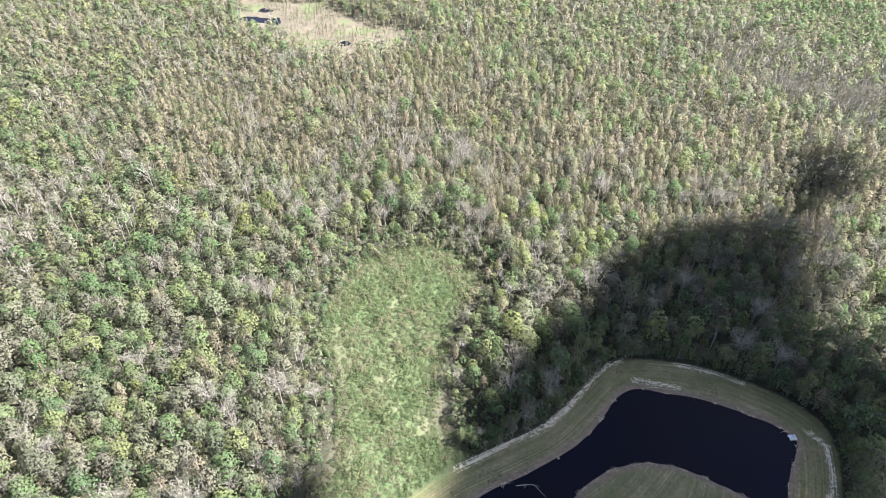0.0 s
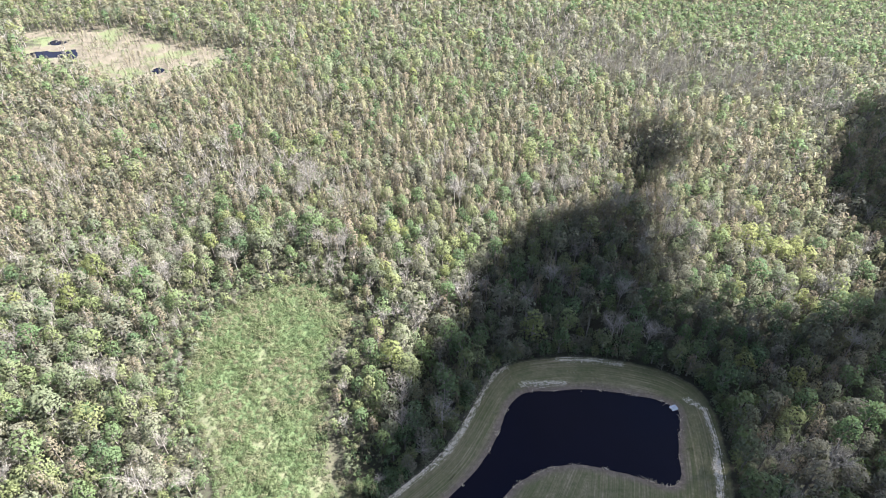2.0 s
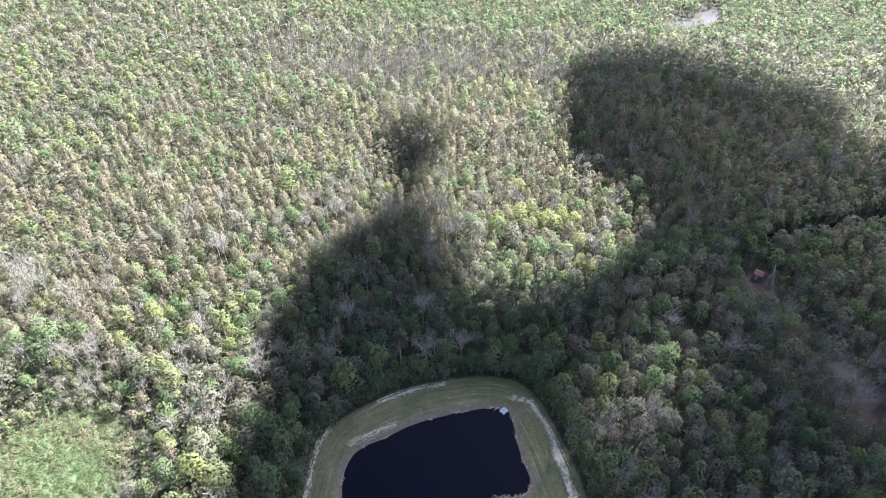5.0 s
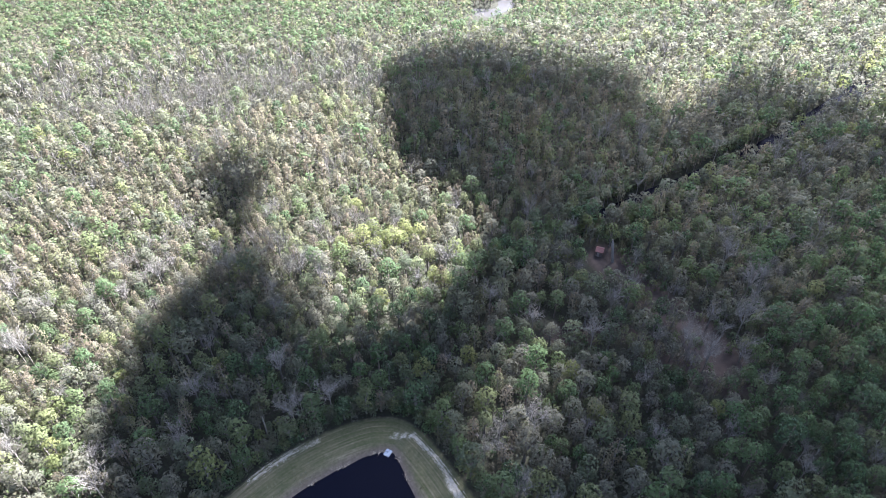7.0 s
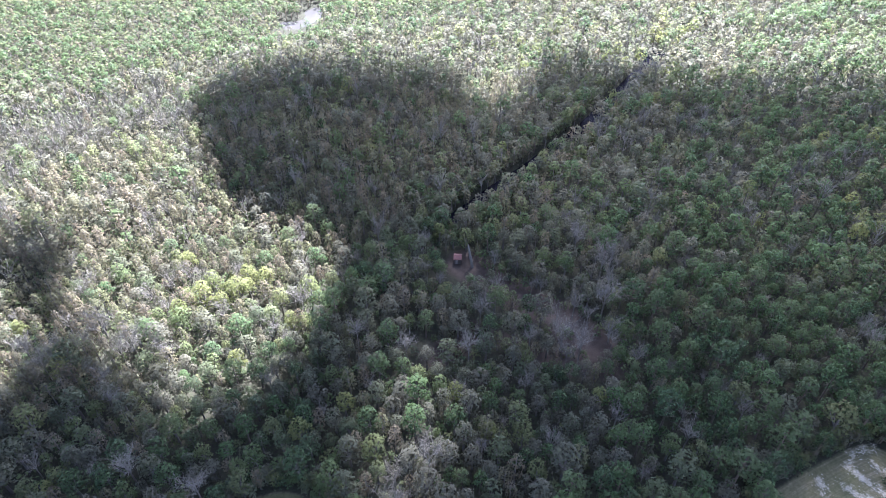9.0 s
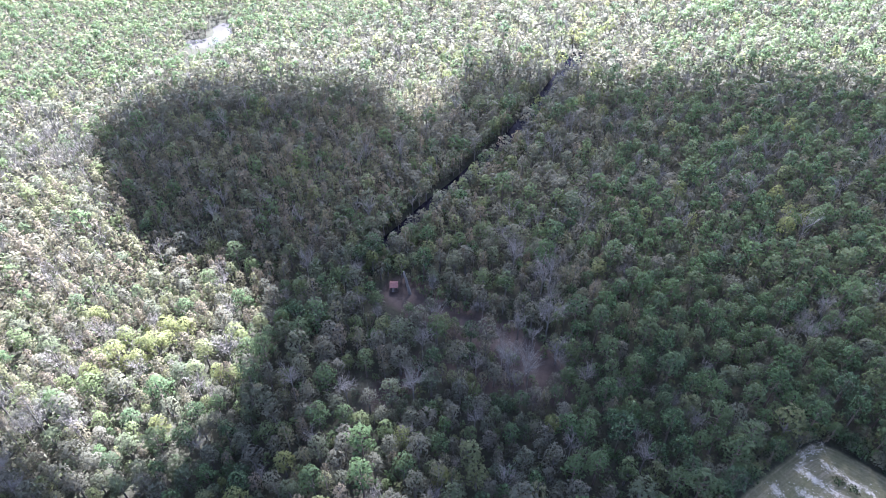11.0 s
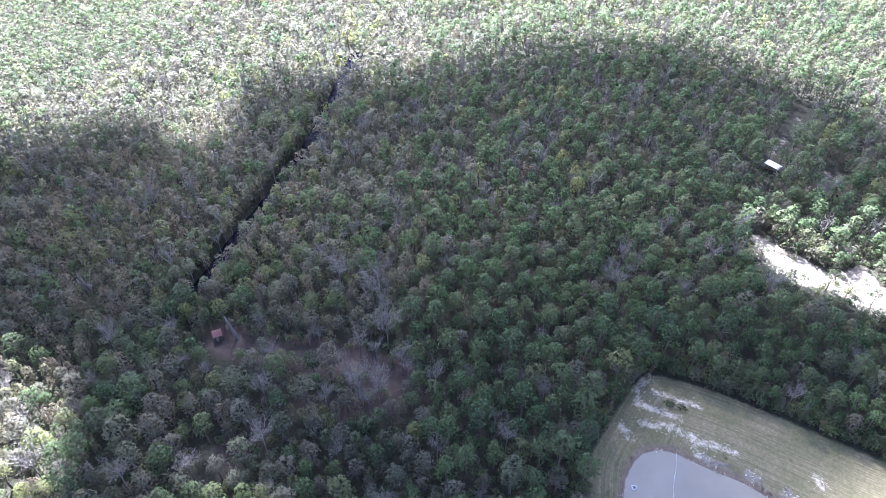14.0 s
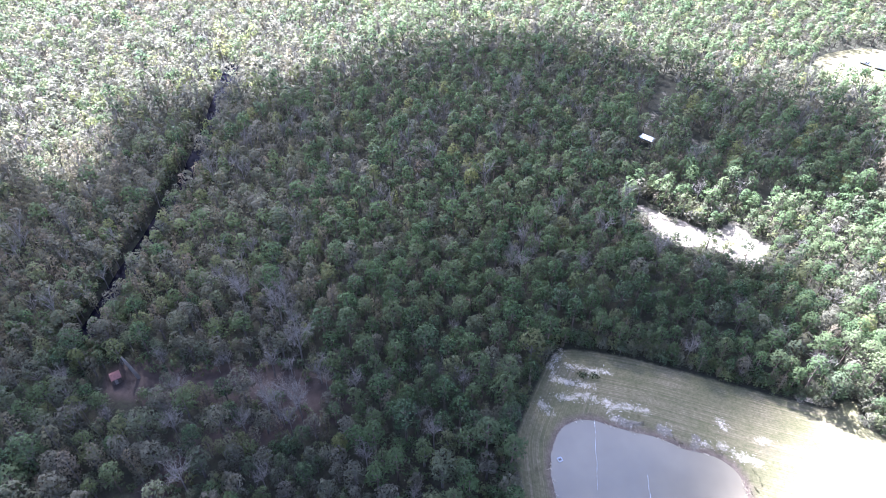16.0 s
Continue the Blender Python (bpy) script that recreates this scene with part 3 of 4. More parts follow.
def leaves(centres, out, size):
    """Leaf clumps: small ragged slips that face roughly outwards."""
    n = len(centres)
    nrm = out + RNG.normal(size=(n, 3)) * 0.42
    nrm /= np.linalg.norm(nrm, axis=1)[:, None]
    u = np.cross(nrm, RNG.normal(size=(n, 3)))
    u /= np.maximum(np.linalg.norm(u, axis=1), 1e-6)[:, None]
    w = np.cross(nrm, u)
    ang = np.array([0, 2.1, 4.2])[None] + RNG.uniform(-0.5, 0.5, (n, 3))
    r = size * RNG.uniform(0.55, 1.25, (n, 3))
    v = centres[:, None] + (np.cos(ang) * r)[..., None] * u[:, None] + (np.sin(ang) * r)[..., None] * w[:, None]
    return v.reshape(-1, 3), np.arange(3 * n).reshape(n, 3)


def join(pieces):
    v, f, base = [], [], 0
    for a, b in pieces:
        v.append(a)
        f.append(b + base)
        base += len(a)
    return np.concatenate(v), np.concatenate(f)


def ball(n):
    p = RNG.normal(size=(n, 3))
    return p / np.linalg.norm(p, axis=1)[:, None]


def lobed_crown(lobes, count, size, fill=0.75):
    """Leaves over a set of lobes (centre, radii); few inside or underneath."""
    area = np.array([r[0] * r[2] for _, r in lobes])
    got = []
    for (c, r), share in zip(lobes, area / area.sum()):
        n = max(3, int(count * share * 1.25))
        p = ball(n)
        p[:, 2] = np.where((p[:, 2] < -0.35) & (RNG.random(n) < 0.8), -p[:, 2], p[:, 2])
        s = RNG.uniform(fill, 1.06, (n, 1))
        got.append((np.array(c) + p * s * np.array(r), p))
    c, o = np.concatenate([g[0] for g in got]), np.concatenate([g[1] for g in got])
    keep = RNG.permutation(len(c))[:count]
    return leaves(c[keep], o[keep] * [1, 1, 1.3], size)


def broadleaf(lod, h=8.8, w=2.35):
    n, size = ((340, 0.32), (145, 0.45), (70, 0.60))[lod]
    m = (8, 7, 5)[lod]
    lobes = [((0, 0, h - 2.9), (w * 0.72, w * 0.72, 2.9))]
    for k in range(m):
        a = k * 2.4 + RNG.uniform(-0.5, 0.5)
        r = w * RNG.uniform(0.42, 0.70)
        s = w * RNG.uniform(0.34, 0.50)
        lobes.append(((r * math.cos(a), r * math.sin(a), h - RNG.uniform(2.2, 6.4)), (s, s, s * RNG.uniform(0.9, 1.4))))
    crown = lobed_crown(lobes, n, size, 0.82)
    tips = np.array([c for c, _ in lobes[1:]])
    wood = [sticks([(0, 0, -0.4)], [(0.1, 0.1, h - 3.5)], [0.24], [0.12], 5 if lod == 0 else 3)]
    if lod < 1:
        wood.append(sticks(np.c_[np.zeros((m, 2)), np.full(m, h * 0.35)], tips, np.full(m, 0.11), np.full(m, 0.04)))
    return join(wood), crown


def pine(lod, h=10.2, w=2.2):
    n, size = ((340, 0.32), (145, 0.45), (70, 0.60))[lod]
    m = (9, 7, 5)[lod]
    lobes = [((0, 0, h - 2.6), (w * 0.74, w * 0.74, 2.5))]
    for k in range(m):
        a = k * 2.4 + RNG.uniform(-0.4, 0.4)
        z = h - 2.0 - 4.2 * k / m
        r = w * RNG.uniform(0.52, 0.78)
        s = w * RNG.uniform(0.30, 0.44)
        lobes.append(((r * math.cos(a), r * math.sin(a), z), (s, s, s * 0.8)))
    crown = lobed_crown(lobes, n, size, 0.75)
    tips = np.array([c for c, _ in lobes[1:]])
    wood = [sticks([(0, 0, -0.4)], [(0, 0, h - 1.0)], [0.2], [0.07], 5 if lod == 0 else 3)]
    if lod < 1:
        wood.append(sticks(np.c_[np.zeros((m, 2)), tips[:, 2] - 0.7], tips, np.full(m, 0.07), np.full(m, 0.03)))
    return join(wood), crown


def cypress(lod, h=8.4, w=1.3):
    n, size = ((190, 0.27), (95, 0.38), (48, 0.52))[lod]
    z = h * (0.22 + 0.78 * RNG.random(n) ** 0.8)
    taper = np.sqrt(np.clip(1.04 - ((z / h - 0.58) / 0.44) ** 2, 0.03, 1.0))
    a = RNG.uniform(0, 6.28, n)
    r = w * taper * RNG.uniform(0.5, 1.05, n)
    out = np.stack([np.cos(a), np.sin(a), np.full(n, 0.6)], 1)
    crown = leaves(np.stack([r * np.cos(a), r * np.sin(a), z], 1), out, size)
    m = (12, 5, 2)[lod]
    zz = np.linspace(0.35, 0.92, m) * h
    aa = np.arange(m) * 2.4
    rr = w * np.sqrt(np.clip(1.04 - ((zz / h - 0.58) / 0.44) ** 2, 0.1, 1.0))
    wood = [sticks([(0, 0, -0.4)], [(0, 0, h)], [0.17], [0.03], 5 if lod == 0 else 3),
            blades(np.stack([0 * zz, 0 * zz, zz], 1), np.stack([rr * np.cos(aa), rr * np.sin(aa), zz + 0.7], 1), np.full(m, (0.08, 0.10, 0.14)[lod]))]
    return join(wood), crown


def bare(lod, h=9.5, w=2.1):
    """A leafless tree: trunk, limbs, boughs and a haze of twigs."""
    m = (9, 7, 5)[lod]
    a = np.arange(m) * 2.4 + RNG.uniform(-0.4, 0.4, m)
    z0 = h * RNG.uniform(0.35, 0.75, m)
    r = w * RNG.uniform(0.45, 1.0, m)
    s = np.stack([0 * a, 0 * a, z0], 1)
    e = np.stack([r * np.cos(a), r * np.sin(a), np.minimum(z0 + RNG.uniform(2.0, 4.5, m), h)], 1)
    wide = (1.0, 1.6, 2.6)[lod]
    wood = [sticks([(0, 0, -0.4)], [(0, 0, h * 0.9)], [0.17], [0.03 * wide], 5 if lod == 0 else 3), sticks(s, e, np.full(m, 0.05 * wide), np.full(m, 0.02 * wide))]
    fine = []
    k = (8, 6, 4)[lod]
    t = RNG.uniform(0.25, 1.0, (m, k))
    bs = (s[:, None] + (e - s)[:, None] * t[..., None]).reshape(-1, 3)
    be = bs + (np.repeat(e - s, k, 0) * 0.3 + RNG.normal(size=bs.shape) * [0.8, 0.8, 0.55]) + [0, 0, 0.4]
    fine.append(blades(bs, be, np.full(len(bs), 0.06 * wide)))
    if lod < 2:
        q = (6, 2)[lod]
        t = RNG.uniform(0.2, 1.0, (len(bs), q))
        cs = (bs[:, None] + (be - bs)[:, None] * t[..., None]).reshape(-1, 3)
        ce = cs + RNG.normal(size=cs.shape) * 0.5 + [0, 0, 0.35]
        fine.append(blades(cs, ce, np.full(len(cs), 0.05 * wide)))
    return join(wood), join(fine)


def shrub(lod, h=1.5, w=1.35):
    n, size = ((110, 0.24), (62, 0.29), (16, 0.75))[lod]
    lobes = [((0, 0, h * 0.45), (w * 0.8, w * 0.8, h * 0.55))] + [((w * 0.6 * math.cos(k * 2.1), w * 0.6 * math.sin(k * 2.1), h * 0.35), (w * 0.5, w * 0.5, h * 0.45)) for k in range(3)]
    return sticks([(0, 0, -0.2)], [(0, 0, h * 0.6)], [0.05], [0.03]), lobed_crown(lobes, n, size, 0.5)


def bush(lod, h=4.2, w=1.5):
    n, size = ((170, 0.26), (70, 0.38), (34, 0.46))[lod]
    lobes = [((0, 0, h * 0.5), (w * 0.75, w * 0.75, h * 0.5))] + [((w * 0.6 * math.cos(k * 1.6), w * 0.6 * math.sin(k * 1.6), h * RNG.uniform(0.25, 0.5)), (w * 0.5, w * 0.5, h * 0.32)) for k in range(4)]
    return sticks([(0, 0, -0.2)], [(0, 0, h * 0.6)], [0.06], [0.03]), lobed_crown(lobes, n, size, 0.6)


SHAPES = {"bush": bush, "broadleaf": broadleaf, "yellow": broadleaf, "thinning": broadleaf, "pine": pine, "cypress": cypress, "bare": bare, "shrub": shrub}
WOOD = {"bush": BARK, "broadleaf": BARK, "yellow": BARK, "thinning": BARK, "pine": PINE_BARK, "cypress": BARK, "bare": PALE_BARK, "shrub": BARK}
TWIG = {**LEAF, "bush": LEAF["broadleaf"], "bare": PALE_BARK}
NAMES = {"bush": "bush", "broadleaf": "broadleaf_tree", "yellow": "yellowing_tree", "thinning": "thinning_tree", "pine": "pine_tree", "cypress": "cypress_tree", "bare": "leafless_tree", "shrub": "shrub"}
LABELS = {"bush": "leafy green bush at the edge of the woods", "broadleaf": "round-crowned green broadleaf tree in dense swamp woods", "yellow": "yellow-green broadleaf tree among duller swamp trees",
          "thinning": "round-crowned swamp tree with thin grey-brown autumn foliage",
          "pine": "dark green pine with a clumped crown", "cypress": "slender tan-brown cypress with thin autumn foliage",
          "bare": "leafless pale grey tree with spreading twigs", "shrub": "low bright green shrub in an overgrown clearing"}


def swell_of(v):
    """The outward direction of the crown's egg-shaped swell at each point."""
    lo, hi = v[:, 2].min(), v[:, 2].max()
    r = np.hypot(v[:, 0], v[:, 1]).max()
    n = (v - [0, 0, lo + 0.35 * (hi - lo)]) / np.array([r, r, 0.65 * (hi - lo)]) ** 2
    n /= np.maximum(np.linalg.norm(n, axis=1), 1e-6)[:, None]
    n[:, 2] = np.maximum(n[:, 2], -0.2) + 0.6
    return n / np.linalg.norm(n, axis=1)[:, None]


VARIANTS = {k: [[f(lod) for _ in range(8)] for lod in range(3)] for k, f in SHAPES.items()}

# the lie of the woods, cut off where the camera's views end ------------------------------------------------
WOODS = [(-60, 0), (-116, 30), (-155, 62), (-370, 295), (-340, 345), (-225, 415), (-60, 470), (90, 500), (200, 470), (335, 425), (445, 310), (480, 200), (478, 95), (455, -60), (380, -290), (345, -290), (80, -75), (20, -30)]
PLAN_MID = np.array([18.0, 40.0])


def scatter(step, lo, hi):
    """Jittered spots over the plan."""
    gx, gy = np.arange(-430, 520, step), np.arange(-320, 540, step)
    x, y = np.meshgrid(gx, gy)
    x[::2] += step / 2
    xy = np.stack([x.ravel(), y.ravel()], 1) + RNG.uniform(-0.38, 0.38, (x.size, 2)) * step
    d = np.hypot(*(xy - PLAN_MID).T)
    return xy[(d >= lo) & (d < hi) & (inside_by(xy, WOODS) > 0)]


# trees kept short so the camera sees shelter, hut, sand and slender tree
SIGHT_SPOTS = [(36.6, 117.2, 4.2), (219, -62, 5), (214, -59, 5), (209, -56, 5), (204, -53.5, 5), (132, 101, 4), (128, 98, 4), (160, -44, 6), (152, -52, 6), (146, -60, 6)]
# muddy glades, plus gaps that let the camera see hut and shelter
GLADES_AND_GAPS = [(142.6, 106.8, 4.4), (139, 104.5, 5.0), (135, 102, 2.0), (226.5, -66.4, 3.6), (222, -63.5, 2.5), (108.5, 97, 3.2), (107, 92.5, 2.6), (106, 102.5, 2.4)]


def open_ground(xy, margin):
    """How far each spot is from every treeless place (positive: clear of it)."""
    d = np.maximum(inside_by(xy, BANK_1), inside_by(xy, FIELD)) + margin
    for poly in (SAND, YARD, WATERS[3][0]):
        d = np.maximum(d, inside_by(xy, poly) + margin * 0.7)
    d = np.maximum(d, inside_by(xy, MARSH) + 7 * wobble(xy[:, 0], xy[:, 1], 7, 0.6) + 4 * wobble(xy[:, 0], xy[:, 1], 3.1, 1.6) - 3)
    # a strip on the camera's side stays treeless, so the sand shows
    d = np.maximum(d, inside_by(xy + [9.0, -5.0], SAND))
    for k in (0.5, 1.0):                    # trees left out towards the camera so the far pool shows
        d = np.maximum(d, inside_by(xy + [16 * k, 14 * k], WATERS[3][0]) - 1)
    d = np.maximum(d, inside_by(xy, SCRUB) + 0.5)
    # shifted towards the camera, so trees in front don't hide the clearing
    d = np.maximum(d, inside_by(xy + [-4.0, 4.0], SCRUB))
    for cx, cy, r in GLADES_AND_GAPS:
        d = np.maximum(d, r - np.hypot(xy[:, 0] - cx, xy[:, 1] - cy))
    d = np.maximum(d, RNG.uniform(1.0, 4.0, len(xy)) - line_distance(xy, CANAL))
    d = np.maximum(d, 2.4 - line_distance(xy, MUD_LINE))
    for n, t in enumerate(TRAILS):
        d = np.maximum(d, (4.4 if n < 2 else 2.6) - line_distance(xy, t))
    return -d


BARE_GROVES = [(-50, 190, 17), (-89, 175, 10), (-121, 151, 12), (-33, 148, 7), (-175, 132, 16), (-160, 109, 12), (-80, 192, 12), (82, 291, 20), (114, 274, 24), (148, 257, 24), (60, 319, 26),
               (94, 287, 26), (133, 273, 26), (230, 87, 10), (225, 46, 8), (108, 90, 6), (169, 48, 7), (187, 63, 7)]
TAN_GROVES = [(-84, 121, 8), (-94, 56, 6), (-80, 81, 7), (-69, 110, 7), (-58, 66, 5), (-91, 248, 40), (-160, 183, 40), (-14, 236, 35), (-122, 171, 25), (159, 56, 6), (153, 42, 6), (84, 193, 18)]
GREEN_GROVES = [(-74, 165, 9), (-55, 145, 12), (-58, 125, 9), (-130, 92, 8), (-68, 95, 8), (10, 232, 12), (-32, 279, 25), (-192, 159, 30), (-239, 198, 40), (35, 115, 6), (149, 116, 6), (108, 32, 8), (55, 125, 5)]
YELLOW_GROVES = [(-99, 142, 6), (-102, 133, 5), (-90, 150, 4), (-111, 127, 6), (100, 150, 9), (102, 133, 6), (90, 153, 7), (341, 97, 16), (118, 149, 8), (104, 150, 8), (146, 119, 4), (217, 5, 7)]


def kinds_at(xy):
    """The kind of tree for each spot, by the stands that make up the woods."""
    x, y = xy.T
    n1, n2 = wobble(x, y, 31, 0.3), wobble(x, y, 13, 1.7)
    names = ["broadleaf", "yellow", "pine", "cypress", "bare", "thinning"]
    w = np.zeros((len(xy), 6))

    def stand(where, mix, grey=0.15):
        w[where] = (*mix, grey)
    stand(np.ones(len(xy), bool), (0.75, 0.015, 0.04, 0.115, 0.08))
    stand((y > 148 + 10 * n1 - 0.10 * x), (0.20, 0.006, 0.03, 0.66, 0.105))
    stand((y > 128 + 8 * n1 - 0.1 * x) & (y < 160 + 10 * n2 - 0.1 * x) & (x < 70), (0.66, 0.06, 0.0, 0.16, 0.12), 0.1)
    stand((y > 255 + 22 * n1) & (x < 120), (0.52, 0.02, 0.04, 0.32, 0.10))
    stand((y + 0.75 * x > 330 + 22 * n1) & (y > 110), (0.32, 0.01, 0.10, 0.20, 0.18), 0.35)
    stand((y + 0.72 * x > 424 + 16 * n1) & (y > 190), (0.22, 0.01, 0.70, 0.05, 0.03), 0.03)
    stand((x > 75) & (y < 128 + 6 * n1) & (y > 48 + 9 * n1), (0.48, 0.016, 0.06, 0.16, 0.085), 0.24)
    stand((x > 255 + 15 * n1) & (y > 20) & (y < 200), (0.30, 0.04, 0.10, 0.10, 0.16), 0.40)
    stand((x > 70) & (y < 52 + 10 * n1), (0.14, 0.01, 0.72, 0.03, 0.08), 0.08)
    stand((x > 205 + 20 * n1) & (y < 60 + 10 * n2), (0.22, 0.02, 0.54, 0.06, 0.16))
    for spots, kind, share in ((BARE_GROVES, 4, 0.36), (TAN_GROVES, 3, 0.45), (GREEN_GROVES, 0, 0.5), (YELLOW_GROVES, 1, 0.30)):
        for gx, gy, r in spots:
            near = np.hypot(x - gx, y - gy) < r * (1 + 0.3 * n2)
            w[near] *= 1 - share
            w[near, kind] += share
    grove = n2[:, None] * np.array([[0.10, 0.02, 0.0, -0.05, -0.08, -0.08]])
    w = np.clip(w + grove * (w > 0.04), 0, 1)
    w /= w.sum(1, keepdims=True)
    pick = (RNG.random(len(xy))[:, None] > np.cumsum(w, 1)).sum(1).clip(0, 5)
    return np.array(names)[pick]


UNSEEN = [(-110, 33), (-60, 42), (-15, 53), (20, 60), (50, 68), (62, 64), (78, 50), (88, 32), (88, 0), (78, -50), (70, -110), (-160, -110)]
ZONES = [(0, 160, 2.5), (160, 262, 2.7), (262, 600, 3.1)]
REACH = {"bush": 1.4, "broadleaf": 2.35, "yellow": 2.35, "thinning": 2.25, "pine": 2.2, "cypress": 1.25, "bare": 1.8}      # how far a crown spreads
CELL = 6.0
TAKEN = {}                      # crowns by square of the plan


def room_at(x, y, r, share):
    """Is there room for a crown of that reach among those that stand?"""
    cx, cy = int(x // CELL), int(y // CELL)
    return all((x - u) ** 2 + (y - v) ** 2 > (share * (r + q)) ** 2
               for i in (cx - 1, cx, cx + 1) for j in (cy - 1, cy, cy + 1) for u, v, q in TAKEN.get((i, j), ()))


SPOTS = []                      # kind, lod, x, y, scale, turn
for lod, (lo, hi, step) in enumerate(ZONES):
    xy = scatter(step, lo, hi)
    xy = xy[open_ground(xy, 1.3) > 0]
    hid = inside_by(xy, UNSEEN) > 0
    xy = xy[~hid | (RNG.random(len(xy)) < 0.2)]
    hid = inside_by(xy, UNSEEN) > 0
    ks = kinds_at(xy)
    mud = (line_distance(xy, MUD_LINE_2) < 3.5) | (line_distance(xy, MUD_LINE) < 5.0)
    ks[mud & (RNG.random(len(xy)) < 0.5)] = "bare"
    near_scrub = inside_by(xy, SCRUB)
    ks[(near_scrub > -10) & (RNG.random(len(xy)) < 0.75) & (ks != "bare")] = "bush"
    keep = ~mud | (RNG.random(len(xy)) < 0.6)
    xy, ks, hid = xy[keep], ks[keep], hid[keep]
    sc = RNG.normal(1.0, 0.25, len(xy)).clip(0.5, 1.6)
    sc *= 0.94 + 0.16 * wobble(xy[:, 0], xy[:, 1], 17, 4.0)
    sc *= np.clip(0.5 - inside_by(xy, SCRUB) / 30, 0.5, 1.0)          # lower growth round the clearing
    sc[(xy[:, 1] + 0.72 * xy[:, 0] > 424) & (xy[:, 1] > 190)] *= 0.72          # young even growth far off
    for cx, cy, r in SIGHT_SPOTS:
        sc[np.hypot(xy[:, 0] - cx, xy[:, 1] - cy) < r] *= 0.55
    first = np.argsort(-sc * (1 + 0.5 * RNG.random(len(xy))))
    for i in first:
        (x, y), k, size = xy[i], ks[i], sc[i]
        r = REACH[k] * size
        if room_at(x, y, r, (0.58 if x < 5 else 0.65, 0.66, 0.68)[lod]):
            TAKEN.setdefault((int(x // CELL), int(y // CELL)), []).append((x, y, r))
            SPOTS.append((k, 2 if hid[i] else lod, x, y, size, RNG.uniform(0, 6.28)))
for x, y, s in ((97, 83, 1.1), (92, 72, 1.0), (-100, 143, 1.05), (-15.6, 141.7, 1.1), (58, 167, 1.1), (97, 126, 1.1), (117, 126, 1.0)):
    SPOTS.append(("yellow", 0, x, y, s, x))
for x, y in ((124.3, -3.9), (123.5, -6.7), (124.9, -4.6)):
    SPOTS.append(("shrub", 0, x, y, 1.0, x))
for x, y, s, k in ((176, -62, 1.3, "bush"), (173, -64, 1.1, "bush"), (177, -69, 1.5, "bush"), (181.6, -66.7, 0.8, "broadleaf"), (184, -71, 0.9, "pine"), (179, -63.5, 0.7, "broadleaf"), (163, -55.5, 0.5, "yellow"),
                   (164, -59.5, 0.45, "yellow"), (161, -61.5, 0.5, "yellow"), (162, -64.7, 0.4, "yellow"), (168, -49, 0.5, "pine"), (165, -51, 0.6, "pine"), (178, -46, 0.4, "pine"), (158, -67, 0.7, "pine")):
    SPOTS.append((k, 1, x, y, s, x))
for _ in range(130):                     # small growth in the bare sand
    x, y = RNG.uniform(150, 190), RNG.uniform(-79, -41)
    if inside_by(np.array([[x, y]]), SAND)[0] > 0.4 and RNG.random() < 0.6:
        SPOTS.append(("shrub" if RNG.random() < 0.6 else "bush", 1, x, y, RNG.uniform(0.3, 0.9), x))
# overgrown clearing, rims of the banks, marsh tussocks
for lod, step, area in ((1, 1.05, "scrub"), (0, 1.6, "rim"), (2, 2.1, "under"), (2, 2.4, "marsh")):
    hi = {"marsh": 500, "rim": 290}.get(area, 175)
    xy = scatter(step, 0, hi) if area != "marsh" else scatter(step, 280, hi)
    if area == "scrub":
        ok = (inside_by(xy, SCRUB) > -3.0) & (inside_by(xy, BANK_1) < -0.6) & (wobble(xy[:, 0], xy[:, 1], 4.0, 2.0) + RNG.normal(size=len(xy)) * 0.3 > -1.1)
        for t in TRAILS:
            ok &= line_distance(xy, t) > RNG.uniform(-0.6, 1.1, len(xy))
        for t, w in WORN:
            ok &= line_distance(xy, t) > RNG.uniform(-0.6, 1.0, len(xy)) * w
    elif area == "rim":
        rim = np.max([inside_by(xy, p) for p in (BANK_1, FIELD)], 0)
        beach = inside_by(xy, SAND)
        canal_side = line_distance(xy, CANAL)
        ok = ((rim < -0.5) & (rim > -4.2) | (beach < -0.3) & (beach > -11) & (RNG.random(len(xy)) < 0.45) | (canal_side > 4.6) & (canal_side < 8.5)) & (inside_by(xy, UNSEEN) < 0) & (inside_by(xy, SCRUB) < 0)
    elif area == "under":
        ok = (open_ground(xy, 1.2) > 0) & (inside_by(xy, UNSEEN) < 0)
        ok[ok] = [room_at(x, y, 1.0, 0.6) for x, y in xy[ok]]
    else:
        ok = (inside_by(xy, MARSH) > 0) & (wobble(xy[:, 0], xy[:, 1], 9.0, 2.0) + RNG.normal(size=len(xy)) * 0.35 > -0.2) & (inside_by(xy, WATERS[2][0]) < -3)
    xy = xy[ok]
    for x, y in xy:
        kind = {"rim": ("bush" if RNG.random() < 0.75 else "cypress" if RNG.random() < 0.6 else "shrub"), "under": "bush", "marsh": "bush" if RNG.random() < 0.45 else "cypress"}.get(area, "shrub")
        size = {"rim": RNG.uniform(0.6, 1.45) if kind == "bush" else RNG.uniform(0.35, 0.7), "under": RNG.uniform(0.55, 1.15), "scrub": RNG.uniform(0.35, 0.8) + 0.9 * max(0.0, wobble(x, y, 3.1, 0.9)) * RNG.random(), "marsh": RNG.uniform(0.25, 0.6)}[area]
        far_off = math.hypot(x - PLAN_MID[0], y - PLAN_MID[1]) > 170
        SPOTS.append((kind, (2 if far_off else 0) if area == "rim" else lod, x, y, size, RNG.uniform(0, 6.28)))


